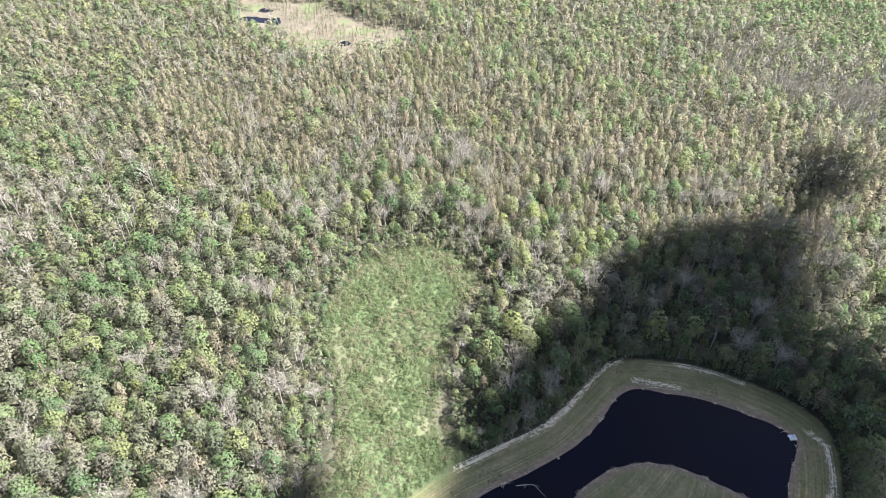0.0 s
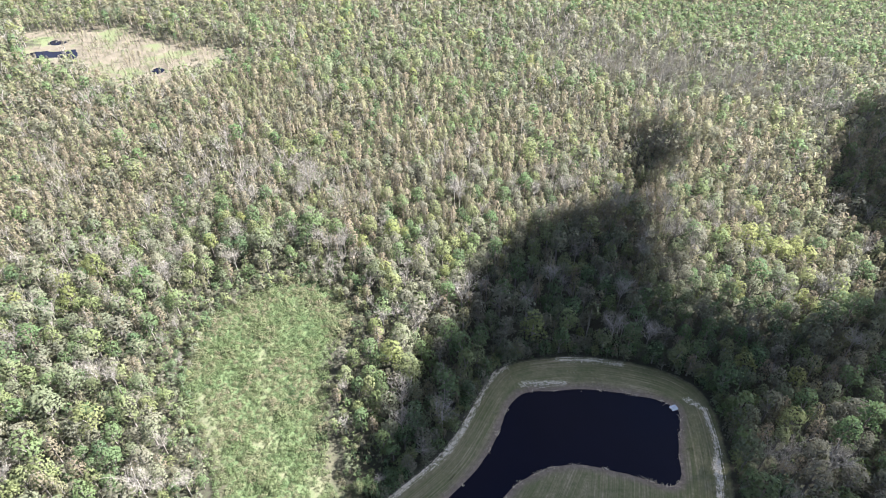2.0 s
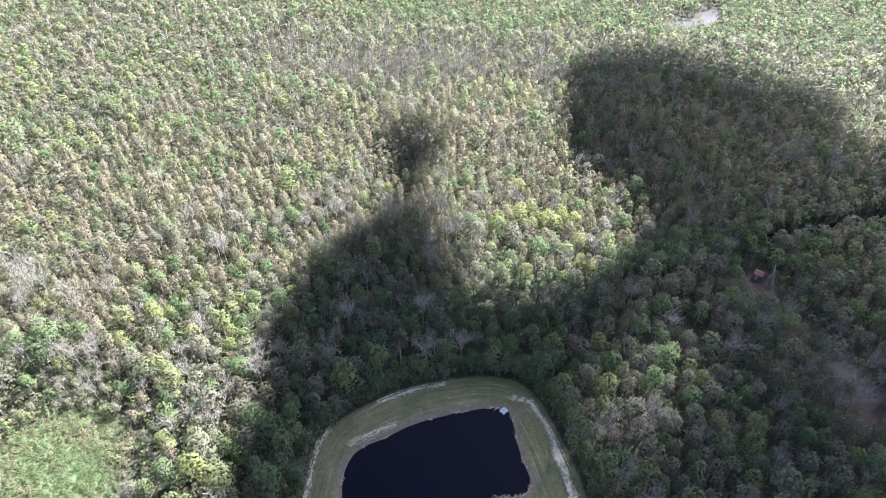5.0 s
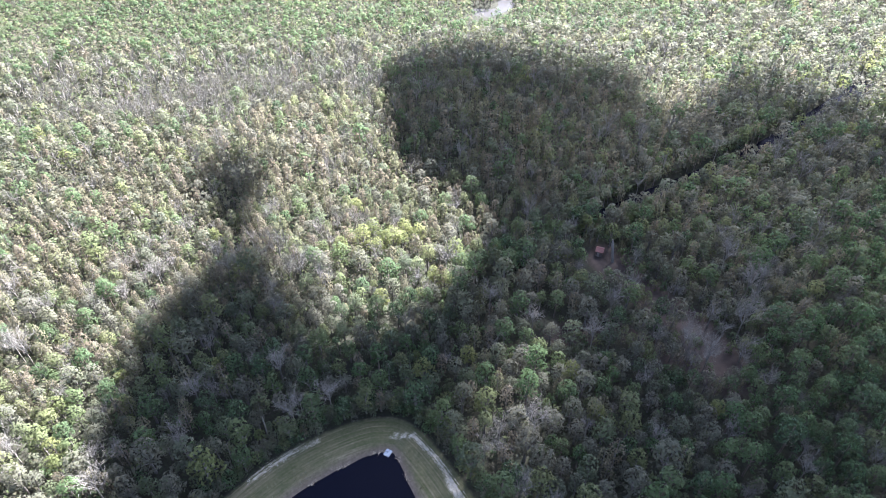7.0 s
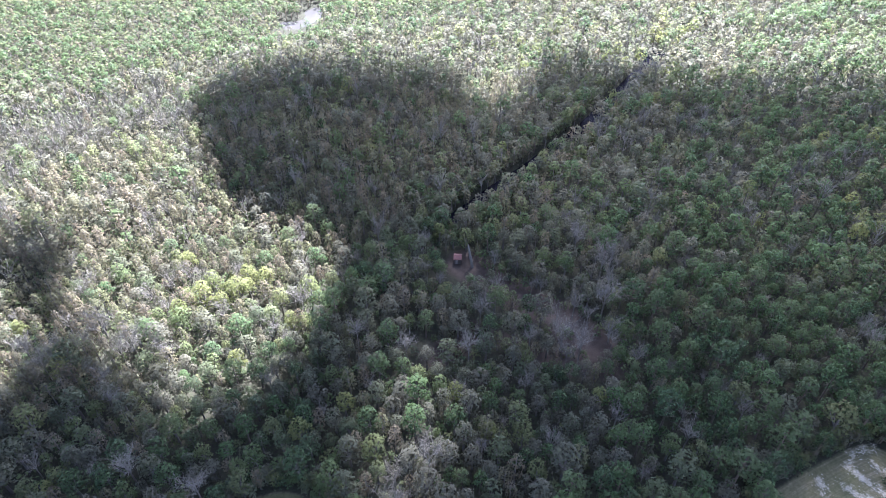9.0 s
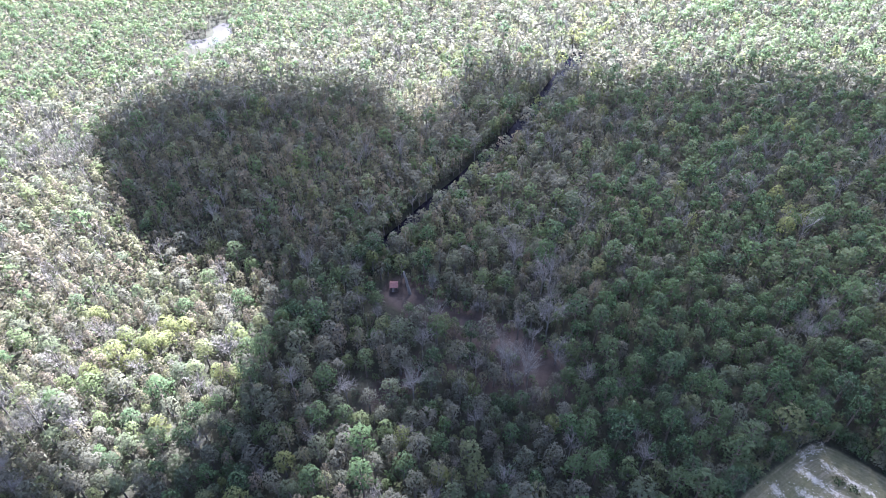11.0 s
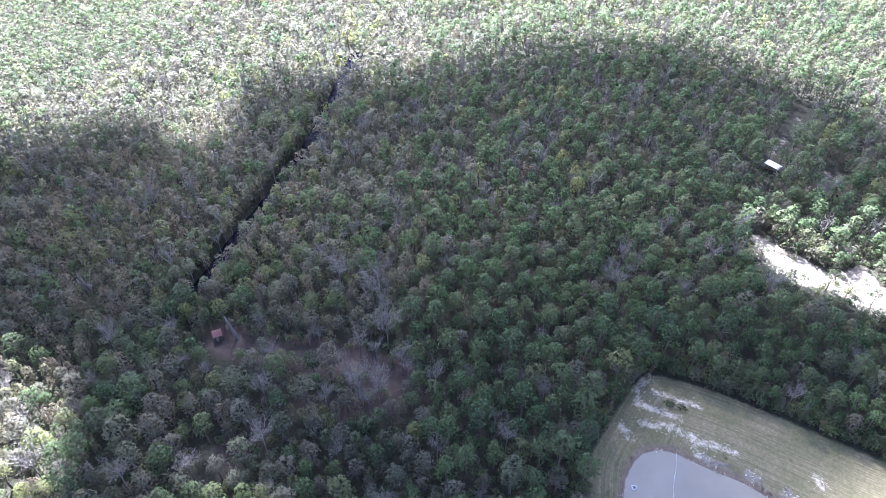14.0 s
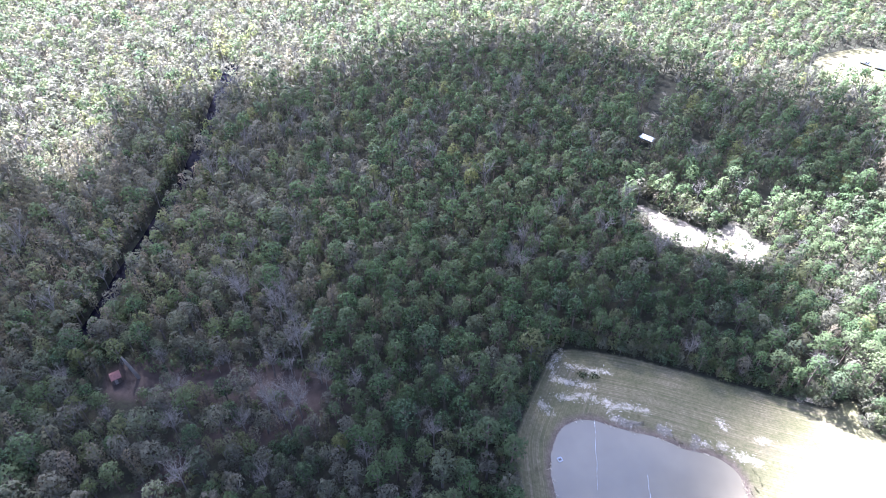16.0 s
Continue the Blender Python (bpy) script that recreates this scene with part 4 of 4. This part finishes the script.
def placed(v, s, turn, x, y, squat=1.0):
    c, q = math.cos(turn) * s, math.sin(turn) * s
    return np.stack([v[:, 0] * c - v[:, 1] * q + x, v[:, 0] * q + v[:, 1] * c + y, v[:, 2] * s * squat], 1)


def single_tree(kind, variant):
    """One tree with its trunk and its crown as parts."""
    (wv, wf), (cv, cf) = VARIANTS[kind][0][variant]
    root = tagged(new(NAMES[kind]), LABELS[kind], "shrub" if kind in ("shrub", "bush") else "tree", LABELS[kind].split(" ")[0] + " " + NAMES[kind].replace("_", " ") + "s of the woods")
    for name, v, f, mat, in (("trunk", wv, wf, WOOD[kind]), ("crown", cv, cf, TWIG[kind])):
        me = mesh_from(name, v, f, [("tint", np.full(len(v), variant / 8)), ("swell", swell_of(v))])
        me.materials.append(mat)
        new(name, me).parent = root
    return root


def plant():
    near = {}
    order = sorted(range(len(SPOTS)), key=lambda i: (SPOTS[i][2] - 45) ** 2 + (SPOTS[i][3] - 55) ** 2)
    singles, counts = set(), {}
    for i in order:
        k, lod = SPOTS[i][0], SPOTS[i][1]
        if lod == 0 and counts.get(k, 0) < 290:
            counts[k] = counts.get(k, 0) + 1
            singles.add(i)
    masters, rest = {}, {}
    for i, (k, lod, x, y, s, turn) in enumerate(SPOTS):
        var = int(RNG.integers(8))
        if i in singles:
            m = pose(x, y, 0, 0, 0, math.degrees(turn)) @ Matrix.Diagonal((s, s, 0.9 * s, 1))
            if (k, var) not in masters:
                masters[k, var] = single_tree(k, var)
                masters[k, var].matrix_basis = m
            else:
                copy_thing(masters[k, var], pose(x, y, 0, 0, 0, math.degrees(turn))).scale = (s, s, 0.9 * s)
        else:
            rest.setdefault((k, lod), []).append((x, y, s, turn, var))

    for (k, lod), items in rest.items():
        squat = 0.9
        wood, crown, tints, swells, base_w, base_c = [[], []], [[], []], [], [], 0, 0
        way = [swell_of(VARIANTS[k][lod][var][1][0]) for var in range(8)]
        for x, y, s, turn, var in items:
            (wv, wf), (cv, cf) = VARIANTS[k][lod][var]
            wood[0].append(placed(wv, s, turn, x, y, squat))
            wood[1].append(wf + base_w)
            crown[0].append(placed(cv, s, turn, x, y, squat))
            crown[1].append(cf + base_c)
            tints.append(np.full(len(cv), RNG.random() if k != "shrub" else 0.45 + 0.3 * wobble(x, y, 7.0, 1.1) + 0.12 * RNG.normal()))
            swells.append(placed(way[var], 1.0, turn, 0, 0))
            base_w, base_c = base_w + len(wv), base_c + len(cv)
        root = tagged(new({"shrub": "thicket_of_shrubs", "bush": "thicket_of_bushes"}.get(k, "woods_of_" + NAMES[k] + "s")), LABELS[k].replace(" tree", " trees") + ", many together", "forest", kind="stuff")
        for name, (v, f), mat, t in (("trunks", wood, WOOD[k], None), ("crowns", crown, TWIG[k], tints)):
            me = mesh_from(name, np.concatenate(v), np.concatenate(f), [("tint", np.concatenate(t)), ("swell", np.concatenate(swells))] if t else ())
            me.materials.append(mat)
            tagged(new(name, me), kind="stuff").parent = root


plant()


def undergrowth():
    """Leafy growth that fills the gaps below the trees, highest in the sunlit parts."""
    spots = []
    for lo, hi, step, size in ((40, 160, 1.1, 0.5), (160, 262, 1.2, 0.68), (262, 600, 1.5, 0.9)):
        xy = scatter(step, lo, hi)
        xy = xy[(inside_by(xy, UNSEEN) < 0)]
        xy = xy[(open_ground(xy, 2.2) > 0.6) & (np.minimum(line_distance(xy, MUD_LINE), line_distance(xy, MUD_LINE_2)) > 5)]
        spots.append(np.c_[xy, np.full(len(xy), size)])
    p = np.concatenate(spots)
    thick = (p[:, 0] < 10 + 6 * wobble(p[:, 0], p[:, 1], 9.0, 0.2)) | (p[:, 1] > 150 - 0.1 * p[:, 0]) | (p[:, 0] > 290)      # sunlit parts: raised to soften dark gaps between crowns, as haze would
    keep = thick | (p[:, 2] > 0.6)
    p, thick = p[keep], thick[keep]
    n = len(p)
    x, y = p[:, 0], p[:, 1]
    tall = np.clip(-inside_by(p[:, :2], SCRUB) / 14, 0.3, 1.0)
    z = np.where(thick, np.where(p[:, 2] < 0.6, 4.9, 5.5), 3.2) * tall + 0.9 * wobble(x, y, 6.0, 0.4) + RNG.normal(size=n) * 0.7
    up = np.c_[RNG.normal(size=(n, 2)) * 0.45, np.ones(n)]
    up /= np.linalg.norm(up, axis=1)[:, None]
    v, f = leaves(np.c_[x, y, np.maximum(z, 0.4)], up, p[:, 2:3])
    tint = np.clip(0.42 + 0.25 * wobble(x, y, 15.0, 2.0) + RNG.normal(size=n) * 0.15, 0.01, 0.99)
    me = mesh_from("undergrowth", v, f, [("tint", np.repeat(tint, 3)), ("swell", np.repeat(up, 3, 0))])
    me.materials.append(foliage("undergrowth_leaves", [(0.0, (0.096, 0.088, 0.056)), (0.3, (0.110, 0.104, 0.062)), (0.6, (0.098, 0.114, 0.052)), (1.0, (0.106, 0.130, 0.056))], 0.55))
    tagged(new("undergrowth", me), "dense olive undergrowth below the swamp trees", "undergrowth", kind="stuff")


undergrowth()


# ---------------------------------------------------------------- small things
def part(name, bm, material, parent, label=""):
    me = bpy.data.meshes.new(name)
    bm.to_mesh(me)
    bm.free()
    me.materials.append(material)
    ob = new(name, me)
    ob.parent = parent
    return tagged(ob, label)


def box(sx, sy, sz, x=0, y=0, z=0, bevel=0.02, turn=None):
    """A bevelled block, its underside at z."""
    bm = bmesh.new()
    bmesh.ops.create_cube(bm, size=1.0)
    bmesh.ops.scale(bm, vec=(sx, sy, sz), verts=bm.verts)
    if bevel:
        bmesh.ops.bevel(bm, geom=bm.edges[:], offset=bevel, segments=1, affect="EDGES")
    if turn:
        bmesh.ops.rotate(bm, matrix=turn, verts=bm.verts)
    bmesh.ops.translate(bm, vec=(x, y, z + sz / 2), verts=bm.verts)
    return bm


def tube(points, radii, sides=7):
    """A tapered bent pole along the points."""
    bm = bmesh.new()
    rings = []
    for n, (p, r) in enumerate(zip(points, radii)):
        a, b = Vector(points[max(n - 1, 0)]), Vector(points[min(n + 1, len(points) - 1)])
        q = (b - a).to_track_quat("Z", "Y")
        rings.append([bm.verts.new(Vector(p) + q @ Vector((r * math.cos(k * 6.2832 / sides), r * math.sin(k * 6.2832 / sides), 0))) for k in range(sides)])
    for lo, hi in zip(rings, rings[1:]):
        for k in range(sides):
            bm.faces.new((lo[k], lo[(k + 1) % sides], hi[(k + 1) % sides], hi[k]))
    bm.faces.new(rings[0][::-1])
    bm.faces.new(rings[-1])
    return bm


def sheet_roof(w, d, rise, z, thick=0.06, ridged=True):
    """A roof of two slopes (or one) with thickness."""
    bm = bmesh.new()
    xs = ((-w / 2, 0), (0, rise), (w / 2, 0)) if ridged else ((-w / 2, 0), (w / 2, rise))
    up = [[bm.verts.new((x, y, z + h + thick)) for x, h in xs] for y in (-d / 2, d / 2)]
    dn = [[bm.verts.new((x, y, z + h)) for x, h in xs] for y in (-d / 2, d / 2)]
    n = len(xs)
    for k in range(n - 1):
        bm.faces.new((up[0][k], up[0][k + 1], up[1][k + 1], up[1][k]))
        bm.faces.new((dn[0][k + 1], dn[0][k], dn[1][k], dn[1][k + 1]))
        for row in (0, 1):
            bm.faces.new((up[row][k], dn[row][k], dn[row][k + 1], up[row][k + 1]))
    for k in (0, n - 1):
        bm.faces.new((up[0][k], up[1][k], dn[1][k], dn[0][k]))
    bmesh.ops.recalc_face_normals(bm, faces=bm.faces)
    return bm


WHITE_METAL = plain("white_sheet_metal", (0.66, 0.67, 0.68), (0.80, 0.80, 0.80), 1.5, 0.45)
RED_METAL = plain("red_rusty_metal", (0.10, 0.042, 0.034), (0.17, 0.072, 0.058), 2.0, 0.7)
GREY_WOOD = plain("weathered_grey_wood", (0.16, 0.14, 0.12), (0.32, 0.29, 0.26), 3.0, 0.9, bump=0.3)
DARK_WOOD = plain("dark_wood", (0.06, 0.05, 0.04), (0.12, 0.10, 0.08), 3.0, 0.9)
PLASTIC = plain("grey_plastic", (0.30, 0.31, 0.33), (0.46, 0.47, 0.48), 4.0, 0.5)
PALE_PLASTIC = plain("pale_plastic", (0.62, 0.62, 0.62), (0.75, 0.75, 0.74), 4.0, 0.5)
GLASS = plain("dark_glass", (0.02, 0.02, 0.025), (0.04, 0.04, 0.05), 1.0, 0.1)
RUBBER = plain("black_rubber", (0.02, 0.02, 0.02), (0.04, 0.04, 0.04), 3.0, 0.8)


def thing(name, label, category, m, group=""):
    ob = tagged(new(name), label, category, group)
    ob.matrix_basis = m
    return ob


def floating_raft(m):
    r = thing("floating_raft", "small pale square raft floating at the dark pond's edge", "raft", m)
    for k in range(6):
        part("board", box(0.24, 1.35, 0.05, -0.68 + 0.272 * k, 0, 0.24, 0.01), PLASTIC, r)
    for y in (-0.5, 0.5):
        part("float", tube([(-0.85, y, 0.08), (-0.8, y, 0.08), (0.8, y, 0.08), (0.85, y, 0.08)], [0.1, 0.17, 0.17, 0.1], 9), PLASTIC, r)
    part("cover", box(0.55, 0.45, 0.3, 0.3, 0.2, 0.29, 0.06), PLASTIC, r, "grey box cover")


def float_frame(m):
    r = thing("pump_float", "small square pale plastic pump float on the pond", "float", m)
    for x, y, sx, sy in ((0, 0.62, 1.5, 0.28), (0, -0.62, 1.5, 0.28), (0.62, 0, 0.28, 0.94), (-0.62, 0, 0.28, 0.94)):
        part("side", box(sx, sy, 0.28, x, y, -0.05, 0.06), PLASTIC, r)
    part("pump", box(0.34, 0.34, 0.4, 0, 0, -0.05, 0.08), RUBBER, r, "dark pump housing")
    for x in (-0.3, 0.3):
        part("bracket", box(0.3, 0.08, 0.06, x, 0, 0.16, 0.01), PLASTIC, r)


def float_line(a, b, label):
    """A thin white line of small floats across the water."""
    r = thing("float_line", label, "rope", pose(0, 0, 0), "lines across the pale pond")
    a, b = Vector(a), Vector(b)
    n = 14
    pts = [a.lerp(b, k / n) + Vector((0.10 * math.sin(k * 1.3), 0.08 * math.cos(k), 0)) for k in range(n + 1)]
    part("cord", tube([tuple(p) for p in pts], [0.02] * (n + 1), 5), PALE_PLASTIC, r)
    for p in pts[1::2]:
        part("buoy", tube([(p.x, p.y, p.z - 0.05), (p.x, p.y, p.z), (p.x, p.y, p.z + 0.08)], [0.03, 0.06, 0.03], 7), PALE_PLASTIC, r)


def shelter(m):
    r = thing("open_shelter", "open shelter with a white metal roof in the pine woods", "shelter", m)
    for x, y in ((-2.3, -1.4), (2.3, -1.4), (-2.3, 1.4), (2.3, 1.4)):
        part("post", box(0.14, 0.14, 2.5, x, y, -0.3), GREY_WOOD, r)
    part("roof", sheet_roof(5.3, 3.4, 0.35, 2.2, 0.06, False), WHITE_METAL, r, "white ribbed metal roof")
    part("back_wall", box(0.08, 3.0, 1.5, 2.34, 0, -0.1), GREY_WOOD, r)
    part("bench", box(0.5, 2.6, 0.45, 1.8, 0, -0.05), DARK_WOOD, r)


def hut(m):
    r = thing("small_hut", "small wooden hut with a faded red metal roof by muddy ground", "hut", m)
    for x, y, sx, sy in ((0, -1.2, 2.8, 0.08), (0, 1.2, 2.8, 0.08), (-1.4, 0, 0.08, 2.3), (1.4, 0, 0.08, 2.3)):
        part("wall", box(sx, sy, 2.4, x, y, -0.3), DARK_WOOD, r)
    part("roof", sheet_roof(3.4, 2.9, 0.9, 2.05), RED_METAL, r, "faded red sheet roof")
    part("door", box(0.06, 0.8, 1.8, -1.46, 0.3, -0.1), GREY_WOOD, r)


def snag(m, points, radii):
    r = thing("dead_trunk", "bleached leaning dead trunk with a broken top", "dead tree", m)
    part("trunk", tube(points, radii, 9), PALE_BARK, r)
    for k, (z, a) in enumerate(((0.55, 0.5), (0.75, 2.6), (0.9, 4.4))):
        i = int(z * (len(points) - 1))
        p = Vector(points[i])
        q = p + Vector((math.cos(a), math.sin(a), 0.6)) * (0.9 - 0.2 * k)
        part("branch_stub", tube([tuple(p), tuple(p.lerp(q, 0.6)), tuple(q)], [0.09, 0.06, 0.03], 6), PALE_BARK, r)


def camper(m):
    r = thing("camper_trailer", "white camper trailer parked in a grassy yard", "trailer", m)
    part("body", box(6.2, 2.4, 2.1, 0, 0, 0.55, 0.18), WHITE_METAL, r)
    part("roof_vent", box(0.6, 0.6, 0.16, 0.8, 0, 2.64, 0.04), PLASTIC, r)
    for x in (-2.0, 0.2, 2.1):
        part("window", box(0.9, 0.05, 0.55, x, -1.2, 1.5, 0.02), GLASS, r)
    for x in (-0.5, 0.5):
        for y in (-1.05, 1.05):
            part("wheel", tube([(x, y - 0.1, 0.3), (x, y + 0.1, 0.3)], [0.33, 0.33], 14), RUBBER, r)
    part("drawbar", box(1.2, 0.12, 0.1, -3.6, 0, 0.45), DARK_WOOD, r)


def pickup(m):
    r = thing("pickup_truck", "grey pickup truck parked beside a camper trailer", "truck", m)
    part("body", box(5.3, 1.9, 0.65, 0, 0, 0.5, 0.12), PLASTIC, r)
    cab = part("cab", box(1.9, 1.75, 0.75, -0.3, 0, 1.1, 0.2), PLASTIC, r)
    for y in (-0.87, 0.87):
        part("side_window", box(1.3, 0.05, 0.4, -0.3, y, 1.32, 0.02), GLASS, cab)
    part("windscreen", box(0.05, 1.4, 0.45, -1.26, 0, 1.25, 0.02), GLASS, cab)
    for x in (-1.7, 1.7):
        for y in (-0.85, 0.85):
            part("wheel", tube([(x, y - 0.12, 0.36), (x, y + 0.12, 0.36)], [0.38, 0.38], 14), RUBBER, r)


def driftwood(points, r0, label):
    r = thing("driftwood_branch", label, "driftwood", pose(0, 0, 0), "driftwood in the dark pond")
    n = len(points)
    part("stem", tube(points, [r0 * (1 - 0.75 * k / (n - 1)) for k in range(n)], 6), PALE_BARK, r)
    for k in range(1, n - 1):
        p = Vector(points[k])
        a = 1.7 * k + points[0][0]
        q = p + Vector((math.cos(a), math.sin(a), 0.15)) * (0.8 + 0.3 * (k % 3))
        part("side_branch", tube([tuple(p), tuple(p.lerp(q, 0.5) + Vector((0.1, 0, 0.06))), tuple(q)], [r0 * 0.5, r0 * 0.35, r0 * 0.12], 5), PALE_BARK, r)


def tall_tree(x, y, h):
    """A lone slender tree, its pale stem in the open and a tuft of leaves on top."""
    r = thing("slender_tree", "tall slender tree with a bare pale stem and small crown", "tree", pose(x, y, 0))
    part("trunk", tube([(0, 0, -0.3), (0.1, 0.05, h * 0.3), (0.05, 0.15, h * 0.65), (0.15, 0.1, h - 0.8)], [0.2, 0.16, 0.12, 0.06], 7), PALE_BARK, r)
    lobes = [((0.1, 0.1, h - 1.2), (1.1, 1.1, 1.0))] + [((0.9 * math.cos(a), 0.9 * math.sin(a), h - 1.9 - 0.3 * k), (0.8, 0.8, 0.6)) for k, a in enumerate((0.3, 1.7, 2.9, 4.2, 5.4))]
    v, f = lobed_crown(lobes, 260, 0.24)
    me = mesh_from("crown", v, f, [("tint", np.full(len(v), 0.6))])
    me.materials.append(LEAF["broadleaf"])
    new("crown", me).parent = r
    for k, (c, _) in enumerate(lobes[1:]):
        part("limb", tube([(0.1, 0.1, h * 0.62 + 0.4 * k), c], [0.05, 0.025], 5), PALE_BARK, r)


floating_raft(pose(54.2, 98.8, -0.55, 0, 0, 20))
float_frame(pose(103.9, 8.3, -0.5, 0, 0, 12) @ Matrix.Scale(0.7, 4))
float_line((112.6, -2.8, -0.46), (95.8, 2.8, -0.46), "long white line of floats across the pale pond")
float_line((97.4, -8.8, -0.46), (90.5, -6.6, -0.46), "short white line of floats on the pale pond")
shelter(pose(226.3, -66.3, 0, 0, 0, 42.6))
hut(pose(142.6, 106.8, 0, 0, 0, 25) @ Matrix.Scale(0.82, 4))
snag(pose(142.6, 101.9, 0), [(0, 0, -0.3), (0.2, 0.5, 1.5), (0.6, 1.2, 3.4), (0.9, 1.8, 5.2), (1.1, 2.2, 6.6)], [0.5, 0.42, 0.36, 0.32, 0.2])
camper(pose(271, -202.4, 0, 0, 0, 35))
pickup(pose(277, -199, 0, 0, 0, 20))
driftwood([(-10.6, 66.6, -0.42), (-9, 68.8, -0.4), (-6.6, 70.2, -0.38), (-4.2, 71.4, -0.42)], 0.10, "pale branching driftwood lying along the pond's shallow end")
driftwood([(-3.6, 70.8, -0.42), (-1.6, 71.6, -0.38), (0.0, 72.0, -0.36), (2.9, 69.9, -0.42)], 0.13, "long pale driftwood log lying in dark water")
tall_tree(37.2, 119.8, 12.5)
tall_tree(78.2, 190.0, 12.0)


def shore_litter(name, poly, label, mat):
    """A broken fringe of dead stalks and debris along a waterline."""
    a, b = edges(poly)
    cs, out = [], []
    for p, q in zip(a, b):
        n = max(1, int(np.hypot(*(q - p)) * 9))
        t = RNG.random(n)
        cs.append(p + t[:, None] * (q - p) + RNG.normal(size=(n, 2)) * 0.22)
    c = np.concatenate(cs)
    c = c[(wobble(c[:, 0], c[:, 1], 1.7, 1.0) + 0.6 * wobble(c[:, 0], c[:, 1], 5.0, 2.0) > 0.12)]
    n = len(c)
    base = np.c_[c, np.full(n, -0.5)]
    tip = base + np.c_[RNG.normal(size=(n, 2)) * 0.35, RNG.uniform(0.1, 0.4, n)]
    v, f = join([blades(base, tip, np.full(n, 0.16)), leaves(base + [0, 0, 0.05], np.tile([0, 0, 1.0], (n, 1)), 0.13)])
    me = mesh_from(name, v, f)
    me.materials.append(mat)
    tagged(new(name, me), label, "debris", kind="stuff")


STRAW = plain("dry_straw", (0.24, 0.19, 0.12), (0.45, 0.38, 0.27), 2.0, 0.95)
shore_litter("shore_litter", WATERS[0][0], "pale dead stalks along the dark pond's waterline", STRAW)
shore_litter("shore_litter", WATERS[1][0], "pale dead stalks along the grey pond's waterline", STRAW)


def pale_rubble():
    """Chips and clods of pale clay strewn over the worn streaks and patches."""
    spots = []
    for lines, wide, thick in ((STREAKS, 0.4, 4), (PATCHES, 0.8, 16)):
        for line in lines:
            a, b = edges(line, False)
            for p, q in zip(a, b):
                k = int(np.hypot(*(q - p)) * thick) + 4
                spots.append(p + RNG.random((k, 1)) * (q - p) + RNG.normal(size=(k, 2)) * wide)
    c = np.concatenate(spots)
    c = c[(np.max([inside_by(c, w) for w, _ in WATERS[:2]], 0) < -0.3) & (np.maximum(inside_by(c, BANK_1), inside_by(c, FIELD)) > 0.1)]
    n = len(c)
    size = 0.04 + 0.13 * RNG.random(n) ** 2
    foot = np.c_[c, 0.25 * wobble(c[:, 0], c[:, 1], 23) - 0.06]
    top = foot + np.c_[RNG.normal(size=(n, 2)) * 0.04, 0.08 + size * 0.7]
    v, f = sticks(foot, top, size * 1.2, size * 0.5, 5)
    f = np.r_[f, np.arange(n)[:, None] * 10 + [5, 6, 7], np.arange(n)[:, None] * 10 + [5, 7, 8], np.arange(n)[:, None] * 10 + [5, 8, 9]]
    me = mesh_from("pale_rubble", v, f)
    me.materials.append(plain("pale_clay", (0.26, 0.225, 0.17), (0.55, 0.50, 0.41), 1.2, 0.95))
    tagged(new("pale_rubble", me), "pale clay chips and clods strewn over mown banks", "rubble", kind="stuff")


pale_rubble()


def grass_tufts():
    """Rough tufts left by the mower, thicker in weedy patches and along the shores."""
    c = RNG.uniform((-35, -76), (136, 116), (60000, 2))
    lawn = np.maximum(inside_by(c, BANK_1), inside_by(c, FIELD))
    wet = np.max([inside_by(c, w) for w, _ in WATERS[:2]], 0)
    weedy = wobble(c[:, 0], c[:, 1], 3.1, 0.7) + 0.8 * wobble(c[:, 0], c[:, 1], 11.0, 2.2) + np.where(wet > -5, 0.35, 0)
    c = c[(lawn > 0.2) & (wet < -0.5) & (weedy + RNG.normal(size=len(c)) * 0.35 > 1.15) & (inside_by(c, UNSEEN) < 2)]
    k = 5
    base = np.repeat(np.c_[c, 0.25 * wobble(c[:, 0], c[:, 1], 23) - 0.08], k, 0)
    base[:, :2] += RNG.normal(size=(len(base), 2)) * 0.16
    tip = base + np.c_[RNG.normal(size=(len(base), 2)) * 0.16, RNG.uniform(0.25, 0.6, len(base))]
    v, f = blades(base, tip, np.full(len(base), 0.14))
    me = mesh_from("grass_tufts", v, f, [("tint", np.repeat(np.repeat(RNG.random(len(c)), k), 3))])
    me.materials.append(foliage("rank_grass", [(0.0, (0.085, 0.096, 0.044)), (0.5, (0.115, 0.118, 0.060)), (0.8, (0.19, 0.16, 0.11)), (1.0, (0.10, 0.112, 0.050))], 0.4))
    tagged(new("grass_tufts", me), "rough grass tufts left standing on the mown banks", "grass", kind="stuff")


grass_tufts()
